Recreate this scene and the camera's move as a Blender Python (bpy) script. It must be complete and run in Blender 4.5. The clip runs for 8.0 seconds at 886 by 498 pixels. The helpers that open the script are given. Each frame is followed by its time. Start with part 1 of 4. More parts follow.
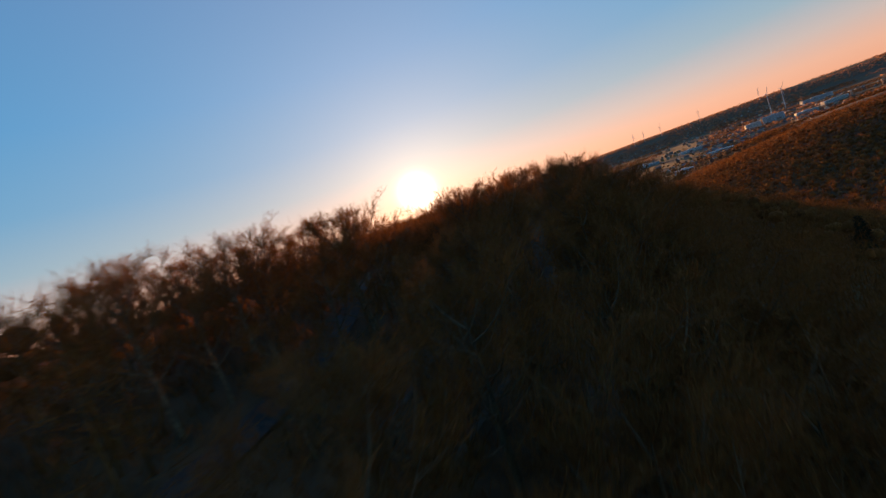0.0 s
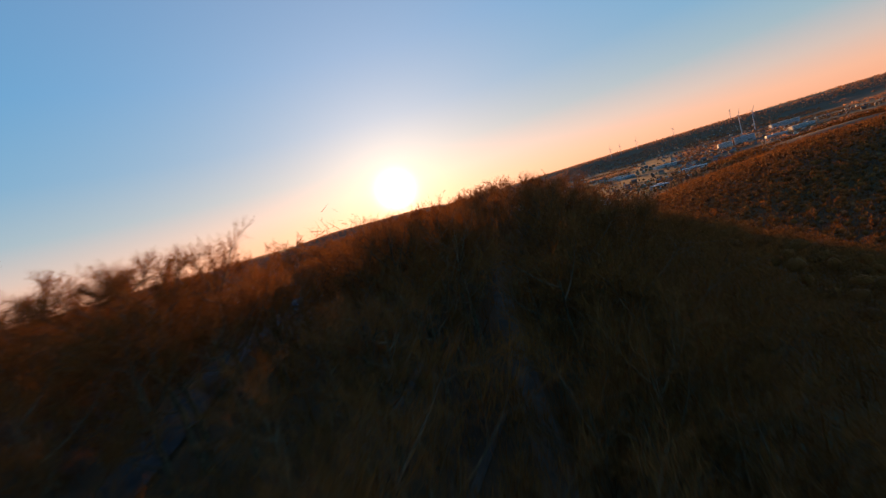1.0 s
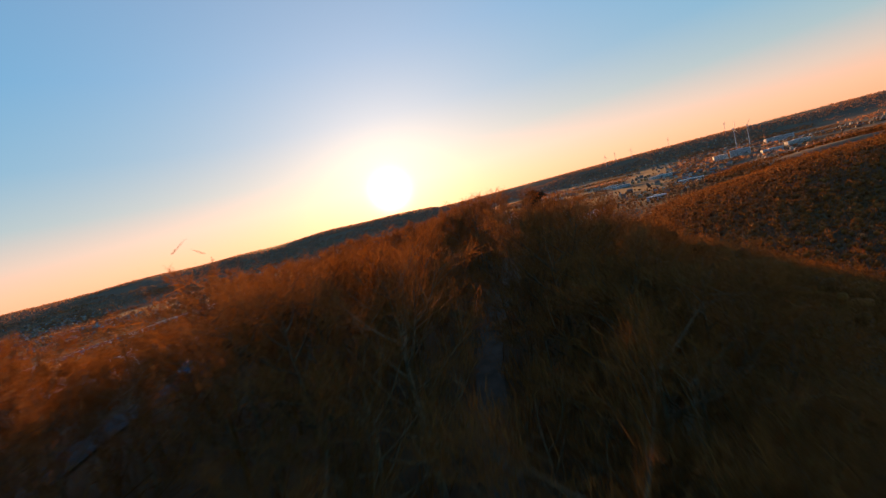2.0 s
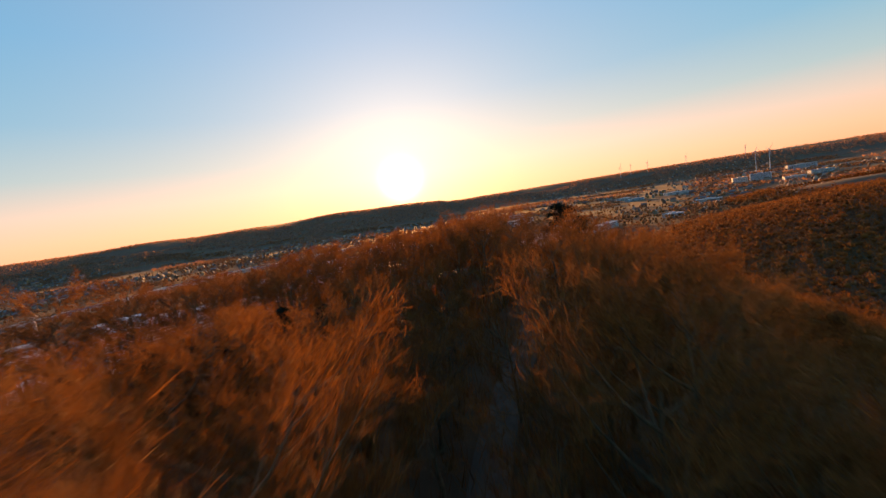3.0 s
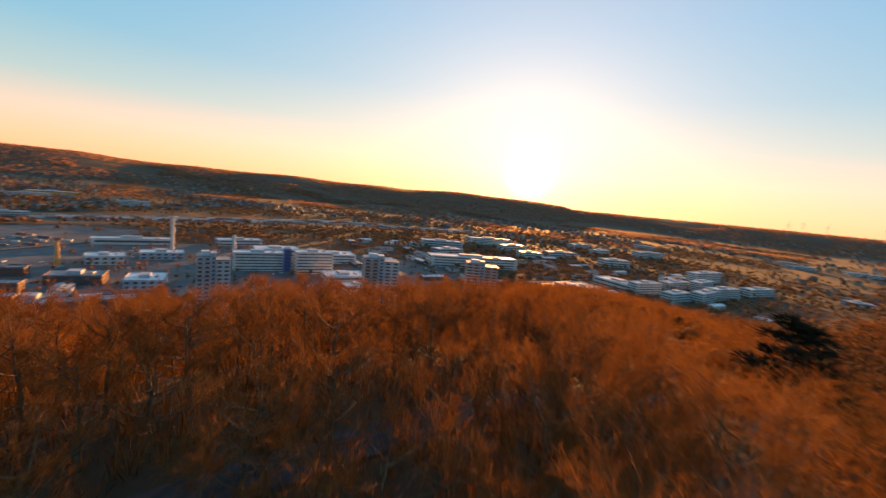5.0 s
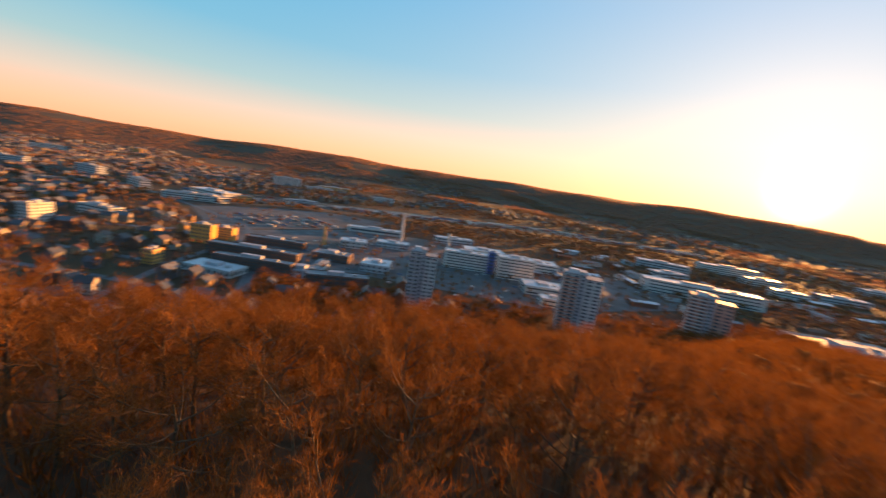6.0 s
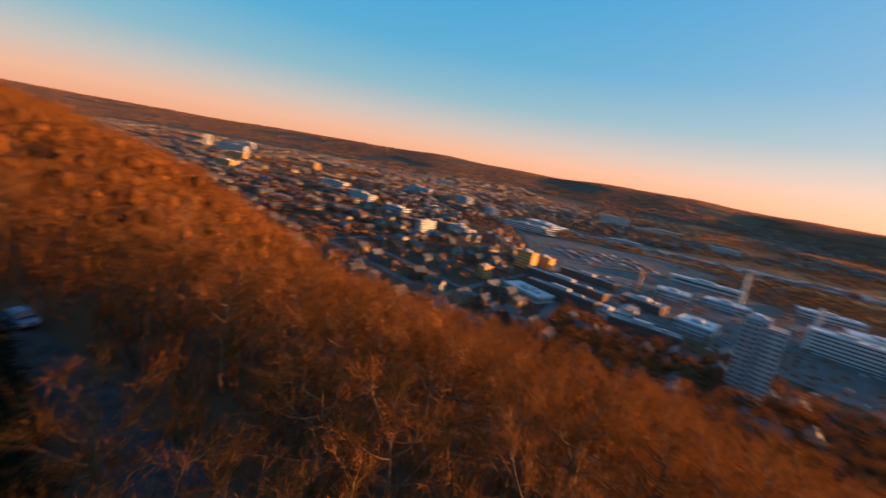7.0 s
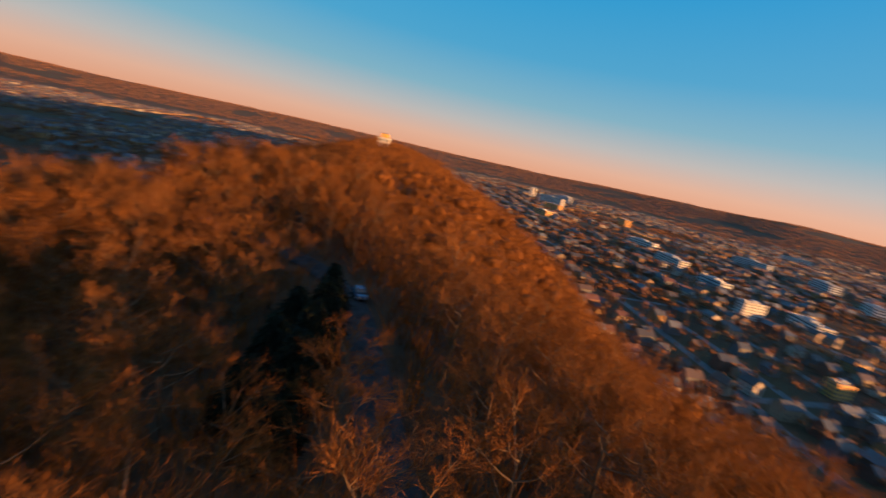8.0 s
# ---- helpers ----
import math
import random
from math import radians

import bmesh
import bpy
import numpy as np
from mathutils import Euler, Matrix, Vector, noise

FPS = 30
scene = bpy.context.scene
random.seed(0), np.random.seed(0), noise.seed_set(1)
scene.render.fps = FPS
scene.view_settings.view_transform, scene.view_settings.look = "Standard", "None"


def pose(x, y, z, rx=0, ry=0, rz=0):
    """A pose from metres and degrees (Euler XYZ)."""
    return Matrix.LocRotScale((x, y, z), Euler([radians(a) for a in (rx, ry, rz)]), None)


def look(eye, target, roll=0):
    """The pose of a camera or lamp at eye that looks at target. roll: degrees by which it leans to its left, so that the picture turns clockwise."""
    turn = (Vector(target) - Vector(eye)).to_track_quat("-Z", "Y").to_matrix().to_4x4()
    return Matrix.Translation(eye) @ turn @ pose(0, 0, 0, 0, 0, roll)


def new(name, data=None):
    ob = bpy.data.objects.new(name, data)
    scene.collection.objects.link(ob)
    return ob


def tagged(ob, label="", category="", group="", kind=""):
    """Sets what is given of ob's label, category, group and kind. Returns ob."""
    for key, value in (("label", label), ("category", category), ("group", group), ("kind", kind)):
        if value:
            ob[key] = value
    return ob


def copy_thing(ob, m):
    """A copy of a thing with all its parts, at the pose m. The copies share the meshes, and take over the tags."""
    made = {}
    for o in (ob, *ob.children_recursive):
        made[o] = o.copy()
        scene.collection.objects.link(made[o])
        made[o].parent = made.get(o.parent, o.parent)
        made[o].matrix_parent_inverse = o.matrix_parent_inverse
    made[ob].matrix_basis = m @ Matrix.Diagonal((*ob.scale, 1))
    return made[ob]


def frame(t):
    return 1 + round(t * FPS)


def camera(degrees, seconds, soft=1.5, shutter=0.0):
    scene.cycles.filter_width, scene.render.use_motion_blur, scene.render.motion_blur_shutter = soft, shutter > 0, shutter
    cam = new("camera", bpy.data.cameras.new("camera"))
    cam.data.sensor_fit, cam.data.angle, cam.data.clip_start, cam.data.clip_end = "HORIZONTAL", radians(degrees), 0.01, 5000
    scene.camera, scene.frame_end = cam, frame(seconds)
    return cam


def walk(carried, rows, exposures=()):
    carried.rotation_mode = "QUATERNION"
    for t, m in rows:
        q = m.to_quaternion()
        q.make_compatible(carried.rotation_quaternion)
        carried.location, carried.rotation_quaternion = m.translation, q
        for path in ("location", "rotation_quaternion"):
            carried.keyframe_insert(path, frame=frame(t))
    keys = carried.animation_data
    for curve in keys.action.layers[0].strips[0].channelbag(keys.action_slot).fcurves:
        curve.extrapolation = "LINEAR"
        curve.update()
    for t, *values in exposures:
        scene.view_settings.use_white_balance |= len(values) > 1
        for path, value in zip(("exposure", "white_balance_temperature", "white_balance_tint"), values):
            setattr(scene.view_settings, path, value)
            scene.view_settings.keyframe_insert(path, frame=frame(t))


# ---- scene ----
# The camera: a fast drone that skims a wooded ridge towards the low sun and then spins round to its left.
cam = camera(93.8, 8.0, soft=1.25, shutter=0.45)
WALK = (
    (0.0, -27.44, -158.82, 96.50, -0.68, -4.53, -19.71),
    (0.5, -21.83, -144.88, 98.20, -2.88, -5.27, -18.15),
    (1.0, -16.50, -130.91, 99.80, -3.87, -5.63, -16.54),
    (1.5, -12.36, -117.36, 101.20, -4.32, -5.75, -16.15),
    (2.0, -8.92, -103.87, 102.40, -4.95, -5.65, -14.51),
    (2.5, -6.12, -90.61, 103.60, -4.90, -5.98, -12.05),
    (3.0, -3.90, -77.72, 104.80, -4.20, -6.33, -8.83),
    (3.5, -2.22, -65.38, 106.15, -2.81, -6.55, -5.28),
    (4.0, -1.01, -53.74, 107.60, -0.90, -6.50, -1.35),
    (4.5, -0.26, -42.96, 109.00, 3.10, -6.70, 2.60),
    (5.0, 0.09, -33.21, 110.20, 10.60, -7.25, 6.00),
    (5.5, 0.08, -24.64, 111.00, 22.25, -8.33, 8.09),
    (6.0, -0.21, -17.42, 111.30, 39.04, -9.87, 8.74),
    (6.5, -0.58, -11.56, 111.35, 58.63, -10.92, 9.36),
    (7.0, -0.70, -6.90, 111.49, 82.32, -12.00, 10.32),
    (7.5, -0.37, -3.34, 111.72, 103.48, -12.23, 11.07),
    (8.0, -0.00, -0.00, 112.00, 123.58, -12.95, 12.65),
)


def aim(x, y, z, yaw, pitch, roll):
    a, b = radians(yaw), radians(pitch)
    way = Vector((-math.sin(a) * math.cos(b), math.cos(a) * math.cos(b), math.sin(b)))
    eye = Vector((x, y, z))
    return look(eye, eye + way * 10.0, roll)


walk(cam, [(r[0], aim(*r[1:])) for r in WALK], exposures=((0.0, 1.45, 6300, 10), (1.5, 1.70, 6900, 11), (3.0, 1.94, 7700, 13), (4.0, 2.04, 8100, 14), (5.5, 2.17, 8400, 14), (6.0, 2.14, 8000, 13), (6.5, 1.97, 7500, 12), (7.0, 1.80, 6800, 10), (8.0, 1.62, 6400, 8)))

# ---- world and sun ----
SUN_EL = radians(3.9)
SKY = 0.30
SUN_DIR = Vector((0.0, math.cos(SUN_EL), math.sin(SUN_EL)))
world = bpy.data.worlds.new("sky")
scene.world = world
world.use_nodes = True
wn, wl = world.node_tree.nodes, world.node_tree.links
sky = wn.new("ShaderNodeTexSky")
sky.sky_type = "NISHITA"
sky.sun_disc = False
sky.sun_elevation = SUN_EL
sky.sun_rotation = 0.0
sky.altitude = 200.0
sky.air_density = 1.0
sky.dust_density = 1.6
sky.ozone_density = 2.0
wn["Background"].inputs["Strength"].default_value = 0.1


def node_math(op, a, b=None):
    q = wn.new("ShaderNodeMath")
    q.operation = op
    for k, val in enumerate((a, b)):
        if val is None:
            continue
        if isinstance(val, (int, float)):
            q.inputs[k].default_value = val
        else:
            wl.new(val, q.inputs[k])
    return q.outputs[0]


def tinted(factor, colour):
    q = wn.new("ShaderNodeVectorMath")
    q.operation = "SCALE"
    q.inputs[0].default_value = colour
    wl.new(factor, q.inputs["Scale"])
    return q.outputs[0]


def summed(a, b):
    q = wn.new("ShaderNodeVectorMath")
    q.operation = "ADD"
    wl.new(a, q.inputs[0])
    wl.new(b, q.inputs[1])
    return q.outputs[0]


# clear evening sky: the Nishita sky, a band of dusk colour by height, and the glow of haze round the sun
coord = wn.new("ShaderNodeTexCoord").outputs["Generated"]
unit = wn.new("ShaderNodeVectorMath")
unit.operation = "NORMALIZE"
wl.new(coord, unit.inputs[0])
split = wn.new("ShaderNodeSeparateXYZ")
wl.new(unit.outputs[0], split.inputs[0])
height = node_math("MULTIPLY", node_math("ARCSINE", split.outputs["Z"]), 180 / math.pi / 90)
dusk = wn.new("ShaderNodeValToRGB")
DUSK = ((0.0, (0.82, 0.39, 0.24)), (0.02, (0.80, 0.46, 0.33)), (0.05, (0.54, 0.51, 0.49)), (0.09, (0.23, 0.465, 0.585)), (0.15, (0.075, 0.39, 0.65)), (0.24, (0.022, 0.34, 0.67)), (0.40, (0.035, 0.26, 0.56)), (0.58, (0.085, 0.20, 0.38)), (1.0, (0.10, 0.165, 0.27)))
while len(dusk.color_ramp.elements) < len(DUSK):
    dusk.color_ramp.elements.new(0.5)
for el, (at, col) in zip(dusk.color_ramp.elements, DUSK):
    el.position, el.color = at, (*col, 1)
wl.new(height, dusk.inputs["Fac"])
near_sun = wn.new("ShaderNodeVectorMath")
near_sun.operation = "DOT_PRODUCT"
wl.new(unit.outputs[0], near_sun.inputs[0])
near_sun.inputs[1].default_value = SUN_DIR
angle = node_math("MULTIPLY", node_math("ARCCOSINE", node_math("MINIMUM", near_sun.outputs["Value"], 1.0)), 180 / math.pi)
wide = node_math("EXPONENT", node_math("DIVIDE", angle, -26.0))
middle = node_math("EXPONENT", node_math("DIVIDE", angle, -6.0))
tight = node_math("EXPONENT", node_math("MULTIPLY", node_math("POWER", node_math("DIVIDE", angle, 1.7), 2.0), -1.0))
low = node_math("EXPONENT", node_math("MULTIPLY", node_math("ABSOLUTE", height), -90.0 / 8.0))
band_low = node_math("MULTIPLY", low, node_math("EXPONENT", node_math("DIVIDE", angle, -38.0)))
glow = summed(summed(tinted(band_low, (0.70, 0.24, 0.10)), tinted(wide, (0.64, 0.36, 0.20))), summed(tinted(middle, (0.42, 0.36, 0.25)), tinted(tight, (5.0, 4.6, 3.6))))
band = summed(dusk.outputs["Color"], glow)
scaled = wn.new("ShaderNodeVectorMath")
scaled.operation = "SCALE"
wl.new(band, scaled.inputs[0])
scaled.inputs["Scale"].default_value = 10.0 * SKY
faint = wn.new("ShaderNodeVectorMath")
faint.operation = "SCALE"
wl.new(sky.outputs["Color"], faint.inputs[0])
faint.inputs["Scale"].default_value = 0.015
wl.new(summed(scaled.outputs[0], faint.outputs[0]), wn["Background"].inputs["Color"])

sun_data = bpy.data.lights.new("sun", "SUN")
sun_data.energy, sun_data.angle, sun_data.color = 4.2, radians(0.6), (1.0, 0.44, 0.13)
sun = new("sun", sun_data)
sun.matrix_world = look((0, 0, 300), Vector((0, 0, 300)) - SUN_DIR)


# ---- materials ----
def material(name, c1, c2, size, rough=0.85, bump=0.3, grain=None, metal=0.0, vary=0.0, island=False, c3=None, size3=1.0, spec=0.3, through_light=0.0):
    """Two colours mixed by noise of the given size in metres, a second larger scale c3, grain relief, and a random tone."""
    m = bpy.data.materials.new(name)
    m.use_nodes = True
    n, l = m.node_tree.nodes, m.node_tree.links
    b = n["Principled BSDF"]
    b.inputs["Roughness"].default_value, b.inputs["Metallic"].default_value = rough, metal
    b.inputs["Specular IOR Level"].default_value = spec
    geo = n.new("ShaderNodeNewGeometry")
    tex = n.new("ShaderNodeTexNoise")
    tex.inputs["Scale"].default_value, tex.inputs["Detail"].default_value = 1.0 / size, 6.0
    l.new(geo.outputs["Position"], tex.inputs["Vector"])
    ramp = n.new("ShaderNodeValToRGB")
    ramp.color_ramp.elements[0].position, ramp.color_ramp.elements[1].position = 0.35, 0.65
    ramp.color_ramp.elements[0].color, ramp.color_ramp.elements[1].color = (*c1, 1), (*c2, 1)
    l.new(tex.outputs["Fac"], ramp.inputs["Fac"])
    out = ramp.outputs["Color"]
    if c3:
        big = n.new("ShaderNodeTexNoise")
        big.inputs["Scale"].default_value, big.inputs["Detail"].default_value = 1.0 / size3, 3.0
        l.new(geo.outputs["Position"], big.inputs["Vector"])
        cut = n.new("ShaderNodeMapRange")
        cut.inputs["From Min"].default_value, cut.inputs["From Max"].default_value = 0.48, 0.62
        l.new(big.outputs["Fac"], cut.inputs["Value"])
        mix = n.new("ShaderNodeMix")
        mix.data_type = "RGBA"
        l.new(cut.outputs["Result"], mix.inputs["Factor"])
        l.new(out, mix.inputs["A"])
        mix.inputs["B"].default_value = (*c3, 1)
        out = mix.outputs["Result"]
    if vary:
        hue = n.new("ShaderNodeHueSaturation")
        rnd = geo.outputs["Random Per Island"] if island else n.new("ShaderNodeObjectInfo").outputs["Random"]
        span = n.new("ShaderNodeMapRange")
        span.inputs["To Min"].default_value, span.inputs["To Max"].default_value = 1.0 - vary, 1.0 + vary
        l.new(rnd, span.inputs["Value"])
        l.new(span.outputs["Result"], hue.inputs["Value"])
        l.new(out, hue.inputs["Color"])
        out = hue.outputs["Color"]
    l.new(out, b.inputs["Base Color"])
    if through_light:
        # a blade stands for a spray of hair-fine twigs, which lets part of the light through
        thin = n.new("ShaderNodeBsdfTranslucent")
        l.new(out, thin.inputs["Color"])
        both = n.new("ShaderNodeMixShader")
        both.inputs[0].default_value = through_light
        l.new(b.outputs[0], both.inputs[1])
        l.new(thin.outputs[0], both.inputs[2])
        l.new(both.outputs[0], n["Material Output"].inputs["Surface"])
    if bump:
        fine = n.new("ShaderNodeTexNoise")
        fine.inputs["Scale"].default_value, fine.inputs["Detail"].default_value = 1.0 / (grain or size / 6), 5.0
        l.new(geo.outputs["Position"], fine.inputs["Vector"])
        bm = n.new("ShaderNodeBump")
        bm.inputs["Strength"].default_value, bm.inputs["Distance"].default_value = bump, (grain or size / 6) * 0.3
        l.new(fine.outputs["Fac"], bm.inputs["Height"])
        l.new(bm.outputs["Normal"], b.inputs["Normal"])
    return m


def palette(name, colours, rough=0.85, island=True, size=2.0, spec=0.3, metal=0.0):
    """A material whose base colour is picked at random, piece by piece, out of a few, with a little weathering."""
    m = material(name, colours[0], colours[0], size, rough, 0.15, spec=spec, metal=metal)
    n, l = m.node_tree.nodes, m.node_tree.links
    geo = [q for q in n if q.bl_idname == "ShaderNodeNewGeometry"][0]
    rnd = geo.outputs["Random Per Island"] if island else n.new("ShaderNodeObjectInfo").outputs["Random"]
    ramp = n.new("ShaderNodeValToRGB")
    ramp.color_ramp.interpolation = "CONSTANT"
    while len(ramp.color_ramp.elements) < len(colours):
        ramp.color_ramp.elements.new(0.5)
    for i, c in enumerate(colours):
        ramp.color_ramp.elements[i].position = i / len(colours)
        ramp.color_ramp.elements[i].color = (*c, 1)
    l.new(rnd, ramp.inputs["Fac"])
    dirt = n.new("ShaderNodeMix")
    dirt.data_type, dirt.blend_type = "RGBA", "MULTIPLY"
    dirt.inputs["Factor"].default_value = 0.5
    old = [q for q in n if q.bl_idname == "ShaderNodeValToRGB" and q != ramp][0]
    old.color_ramp.elements[0].color, old.color_ramp.elements[1].color = (0.6, 0.58, 0.55, 1), (1, 1, 1, 1)
    l.new(ramp.outputs["Color"], dirt.inputs["A"])
    l.new(old.outputs["Color"], dirt.inputs["B"])
    l.new(dirt.outputs["Result"], n["Principled BSDF"].inputs["Base Color"])
    return m


M_GROUND = material("ground", (0.055, 0.034, 0.020), (0.105, 0.062, 0.036), 9.0, 0.95, 0.15, 1.2, c3=(0.08, 0.062, 0.032), size3=160.0)
M_ASPHALT = material("asphalt", (0.030, 0.031, 0.034), (0.055, 0.057, 0.062), 1.4, 0.85, 0.3, 0.1, spec=0.2)
M_STREET = material("worn_asphalt", (0.075, 0.08, 0.088), (0.12, 0.126, 0.136), 6.0, 0.6, 0.2, 0.4, spec=0.4)
M_DIRT = material("dirt_track", (0.065, 0.052, 0.043), (0.11, 0.088, 0.072), 1.8, 0.95, 0.5, 0.15)
M_BALLAST = material("ballast", (0.06, 0.045, 0.036), (0.115, 0.085, 0.065), 14.0, 0.95, 0.1, 1.0, c3=(0.05, 0.045, 0.03), size3=60.0)
M_LOT = material("concrete_yard", (0.085, 0.09, 0.095), (0.15, 0.155, 0.16), 18.0, 0.8, 0.2, 2.0, c3=(0.11, 0.105, 0.10), size3=70.0)
M_FIELD = material("winter_grass", (0.07, 0.11, 0.03), (0.11, 0.15, 0.045), 12.0, 0.95, 0.4, 1.0)
M_BARK = material("bark", (0.085, 0.054, 0.031), (0.18, 0.112, 0.062), 0.5, 0.95, 0.6, 0.08, vary=0.25)
M_TWIG = material("twigs", (0.150, 0.054, 0.010), (0.225, 0.084, 0.017), 3.0, 0.9, 0.0, vary=0.4, island=True, through_light=0.28)
M_TWIGB = material("pale_twigs", (0.17, 0.066, 0.015), (0.25, 0.100, 0.026), 3.0, 0.9, 0.0, vary=0.35, island=True, through_light=0.28)
M_WOODS = material("bare_woods", (0.125, 0.044, 0.009), (0.24, 0.090, 0.017), 11.0, 0.95, 0.0, vary=0.45, island=True, through_light=0.30)
M_COPSE = material("copse_twigs", (0.17, 0.075, 0.030), (0.27, 0.125, 0.050), 14.0, 0.95, 0.0, vary=0.35, island=True, through_light=0.2)
M_NEEDLE = material("needles", (0.006, 0.011, 0.006), (0.014, 0.021, 0.009), 1.0, 0.9, 0.0, vary=0.4, island=True)
# far woods: haze put into the base colour, paler than the nearer woods
M_HAZEWOOD = material("distant_woods", (0.25, 0.125, 0.075), (0.34, 0.175, 0.105), 60.0, 0.95, 0.0, vary=0.15, island=True, through_light=0.5)
M_WHITE = material("white_render", (0.44, 0.44, 0.44), (0.58, 0.57, 0.55), 5.0, 0.8, 0.15, 0.4)
M_PINK = material("brick_red_render", (0.42, 0.23, 0.19), (0.52, 0.31, 0.25), 4.0, 0.85, 0.2, 0.3)
M_GREYPANEL = material("grey_panel", (0.33, 0.36, 0.40), (0.45, 0.48, 0.52), 6.0, 0.7, 0.1, 0.5)
M_BLUEPANEL = material("blue_panel", (0.05, 0.09, 0.28), (0.08, 0.13, 0.36), 5.0, 0.5, 0.05)
M_YELLOW = material("ochre_render", (0.58, 0.30, 0.085), (0.68, 0.37, 0.12), 3.0, 0.85, 0.2, 0.4)
M_DARKBRICK = material("dark_brick", (0.12, 0.07, 0.055), (0.19, 0.11, 0.08), 1.5, 0.9, 0.3, 0.2)
M_FLATROOF = material("flat_roof_felt", (0.14, 0.155, 0.175), (0.30, 0.32, 0.34), 9.0, 0.6, 0.1, 1.0)
M_PALEROOF = material("pale_metal_roof", (0.50, 0.54, 0.58), (0.64, 0.67, 0.70), 10.0, 0.45, 0.05, 1.0, spec=0.5)
M_GLASS = material("window_glass", (0.07, 0.08, 0.095), (0.11, 0.125, 0.145), 2.0, 0.15, 0.0, spec=0.7)
M_METAL = material("galvanised_steel", (0.36, 0.37, 0.38), (0.5, 0.5, 0.5), 1.0, 0.5, 0.1, 0.1, metal=0.7)
M_CARPAINT = material("blue_silver_paint", (0.10, 0.16, 0.26), (0.13, 0.20, 0.31), 1.0, 0.25, 0.0, metal=0.4, spec=0.6)
M_RUBBER = material("rubber", (0.02, 0.02, 0.02), (0.035, 0.035, 0.035), 0.2, 0.9, 0.1, 0.02)
WALLS = [(0.33, 0.27, 0.21), (0.46, 0.41, 0.35), (0.33, 0.20, 0.09), (0.26, 0.19, 0.13), (0.19, 0.10, 0.07), (0.36, 0.27, 0.18), (0.16, 0.155, 0.16), (0.14, 0.08, 0.06), (0.21, 0.13, 0.08)]
ROOFS = [(0.055, 0.062, 0.078), (0.075, 0.082, 0.098), (0.13, 0.058, 0.038), (0.10, 0.068, 0.054), (0.12, 0.135, 0.16), (0.06, 0.058, 0.064)]
M_HOUSEWALL = palette("house_wall", WALLS, 0.85, False)
M_HOUSEROOF = palette("house_roof", ROOFS, 0.5, False, spec=0.6)
M_HOUSEWALLS = palette("house_walls", WALLS, 0.85, True)
M_HOUSEROOFS = palette("house_roofs", ROOFS, 0.5, True, spec=0.6)
M_WAGONS = palette("wagons", [(0.3, 0.1, 0.07), (0.5, 0.5, 0.5), (0.1, 0.16, 0.28), (0.62, 0.62, 0.6), (0.2, 0.2, 0.2)], 0.5, True)


# ---- helpers ----
def mesh_of(name, verts, faces, mat=None):
    me = bpy.data.meshes.new(name)
    me.from_pydata([tuple(v) for v in verts], [], [tuple(f) for f in faces])
    if mat:
        me.materials.append(mat)
    me.update()
    return me


def fast_mesh(name, verts, tris, mat):
    """A mesh out of numpy arrays of vertices and triangles."""
    me = bpy.data.meshes.new(name)
    v, f = np.asarray(verts, np.float32), np.asarray(tris, np.int32)
    me.vertices.add(len(v))
    me.vertices.foreach_set("co", v.ravel())
    me.loops.add(len(f) * 3)
    me.loops.foreach_set("vertex_index", f.ravel())
    me.polygons.add(len(f))
    me.polygons.foreach_set("loop_start", np.arange(0, len(f) * 3, 3, dtype=np.int32))
    me.polygons.foreach_set("use_smooth", np.ones(len(f), bool))
    me.materials.append(mat)
    me.update(calc_edges=True)
    return me


def part(name, me, parent, label="", m=None):
    ob = new(name, me)
    ob.parent = parent
    if m is not None:
        ob.matrix_basis = m
    if label:
        tagged(ob, label)
    return ob


def box_data(x0, y0, z0, x1, y1, z1, base=0):
    v = [(x0, y0, z0), (x1, y0, z0), (x1, y1, z0), (x0, y1, z0), (x0, y0, z1), (x1, y0, z1), (x1, y1, z1), (x0, y1, z1)]
    f = [(0, 3, 2, 1), (4, 5, 6, 7), (0, 1, 5, 4), (1, 2, 6, 5), (2, 3, 7, 6), (3, 0, 4, 7)]
    return v, [tuple(i + base for i in q) for q in f]


def boxes_mesh(name, boxes, mat):
    vs, fs = [], []
    for b in boxes:
        v, f = box_data(*b, base=len(vs))
        vs += v
        fs += f
    return mesh_of(name, vs, fs, mat)


def tube(points, radii, sides):
    """Vertices and triangles of a tapered tube along points."""
    pts = np.array(points, float)
    n = len(pts)
    way = np.gradient(pts, axis=0)
    way /= np.linalg.norm(way, axis=1)[:, None] + 1e-9
    ref = np.where(np.abs(way[:, 2:3]) > 0.9, np.array([[1.0, 0, 0]]), np.array([[0, 0, 1.0]]))
    a = np.cross(way, ref)
    a /= np.linalg.norm(a, axis=1)[:, None] + 1e-9
    b = np.cross(way, a)
    ang = np.linspace(0, 2 * np.pi, sides, endpoint=False)
    ring = pts[:, None] + np.array(radii)[:, None, None] * (a[:, None] * np.cos(ang)[None, :, None] + b[:, None] * np.sin(ang)[None, :, None])
    tri = []
    for i in range(n - 1):
        for j in range(sides):
            p, q = i * sides + j, i * sides + (j + 1) % sides
            tri += [(p, q, q + sides), (p, q + sides, p + sides)]
    return ring.reshape(-1, 3), np.array(tri)


def join(pieces):
    vs, ts, base = [], [], 0
    for v, t in pieces:
        vs.append(v)
        ts.append(t + base)
        base += len(v)
    return np.concatenate(vs), np.concatenate(ts)


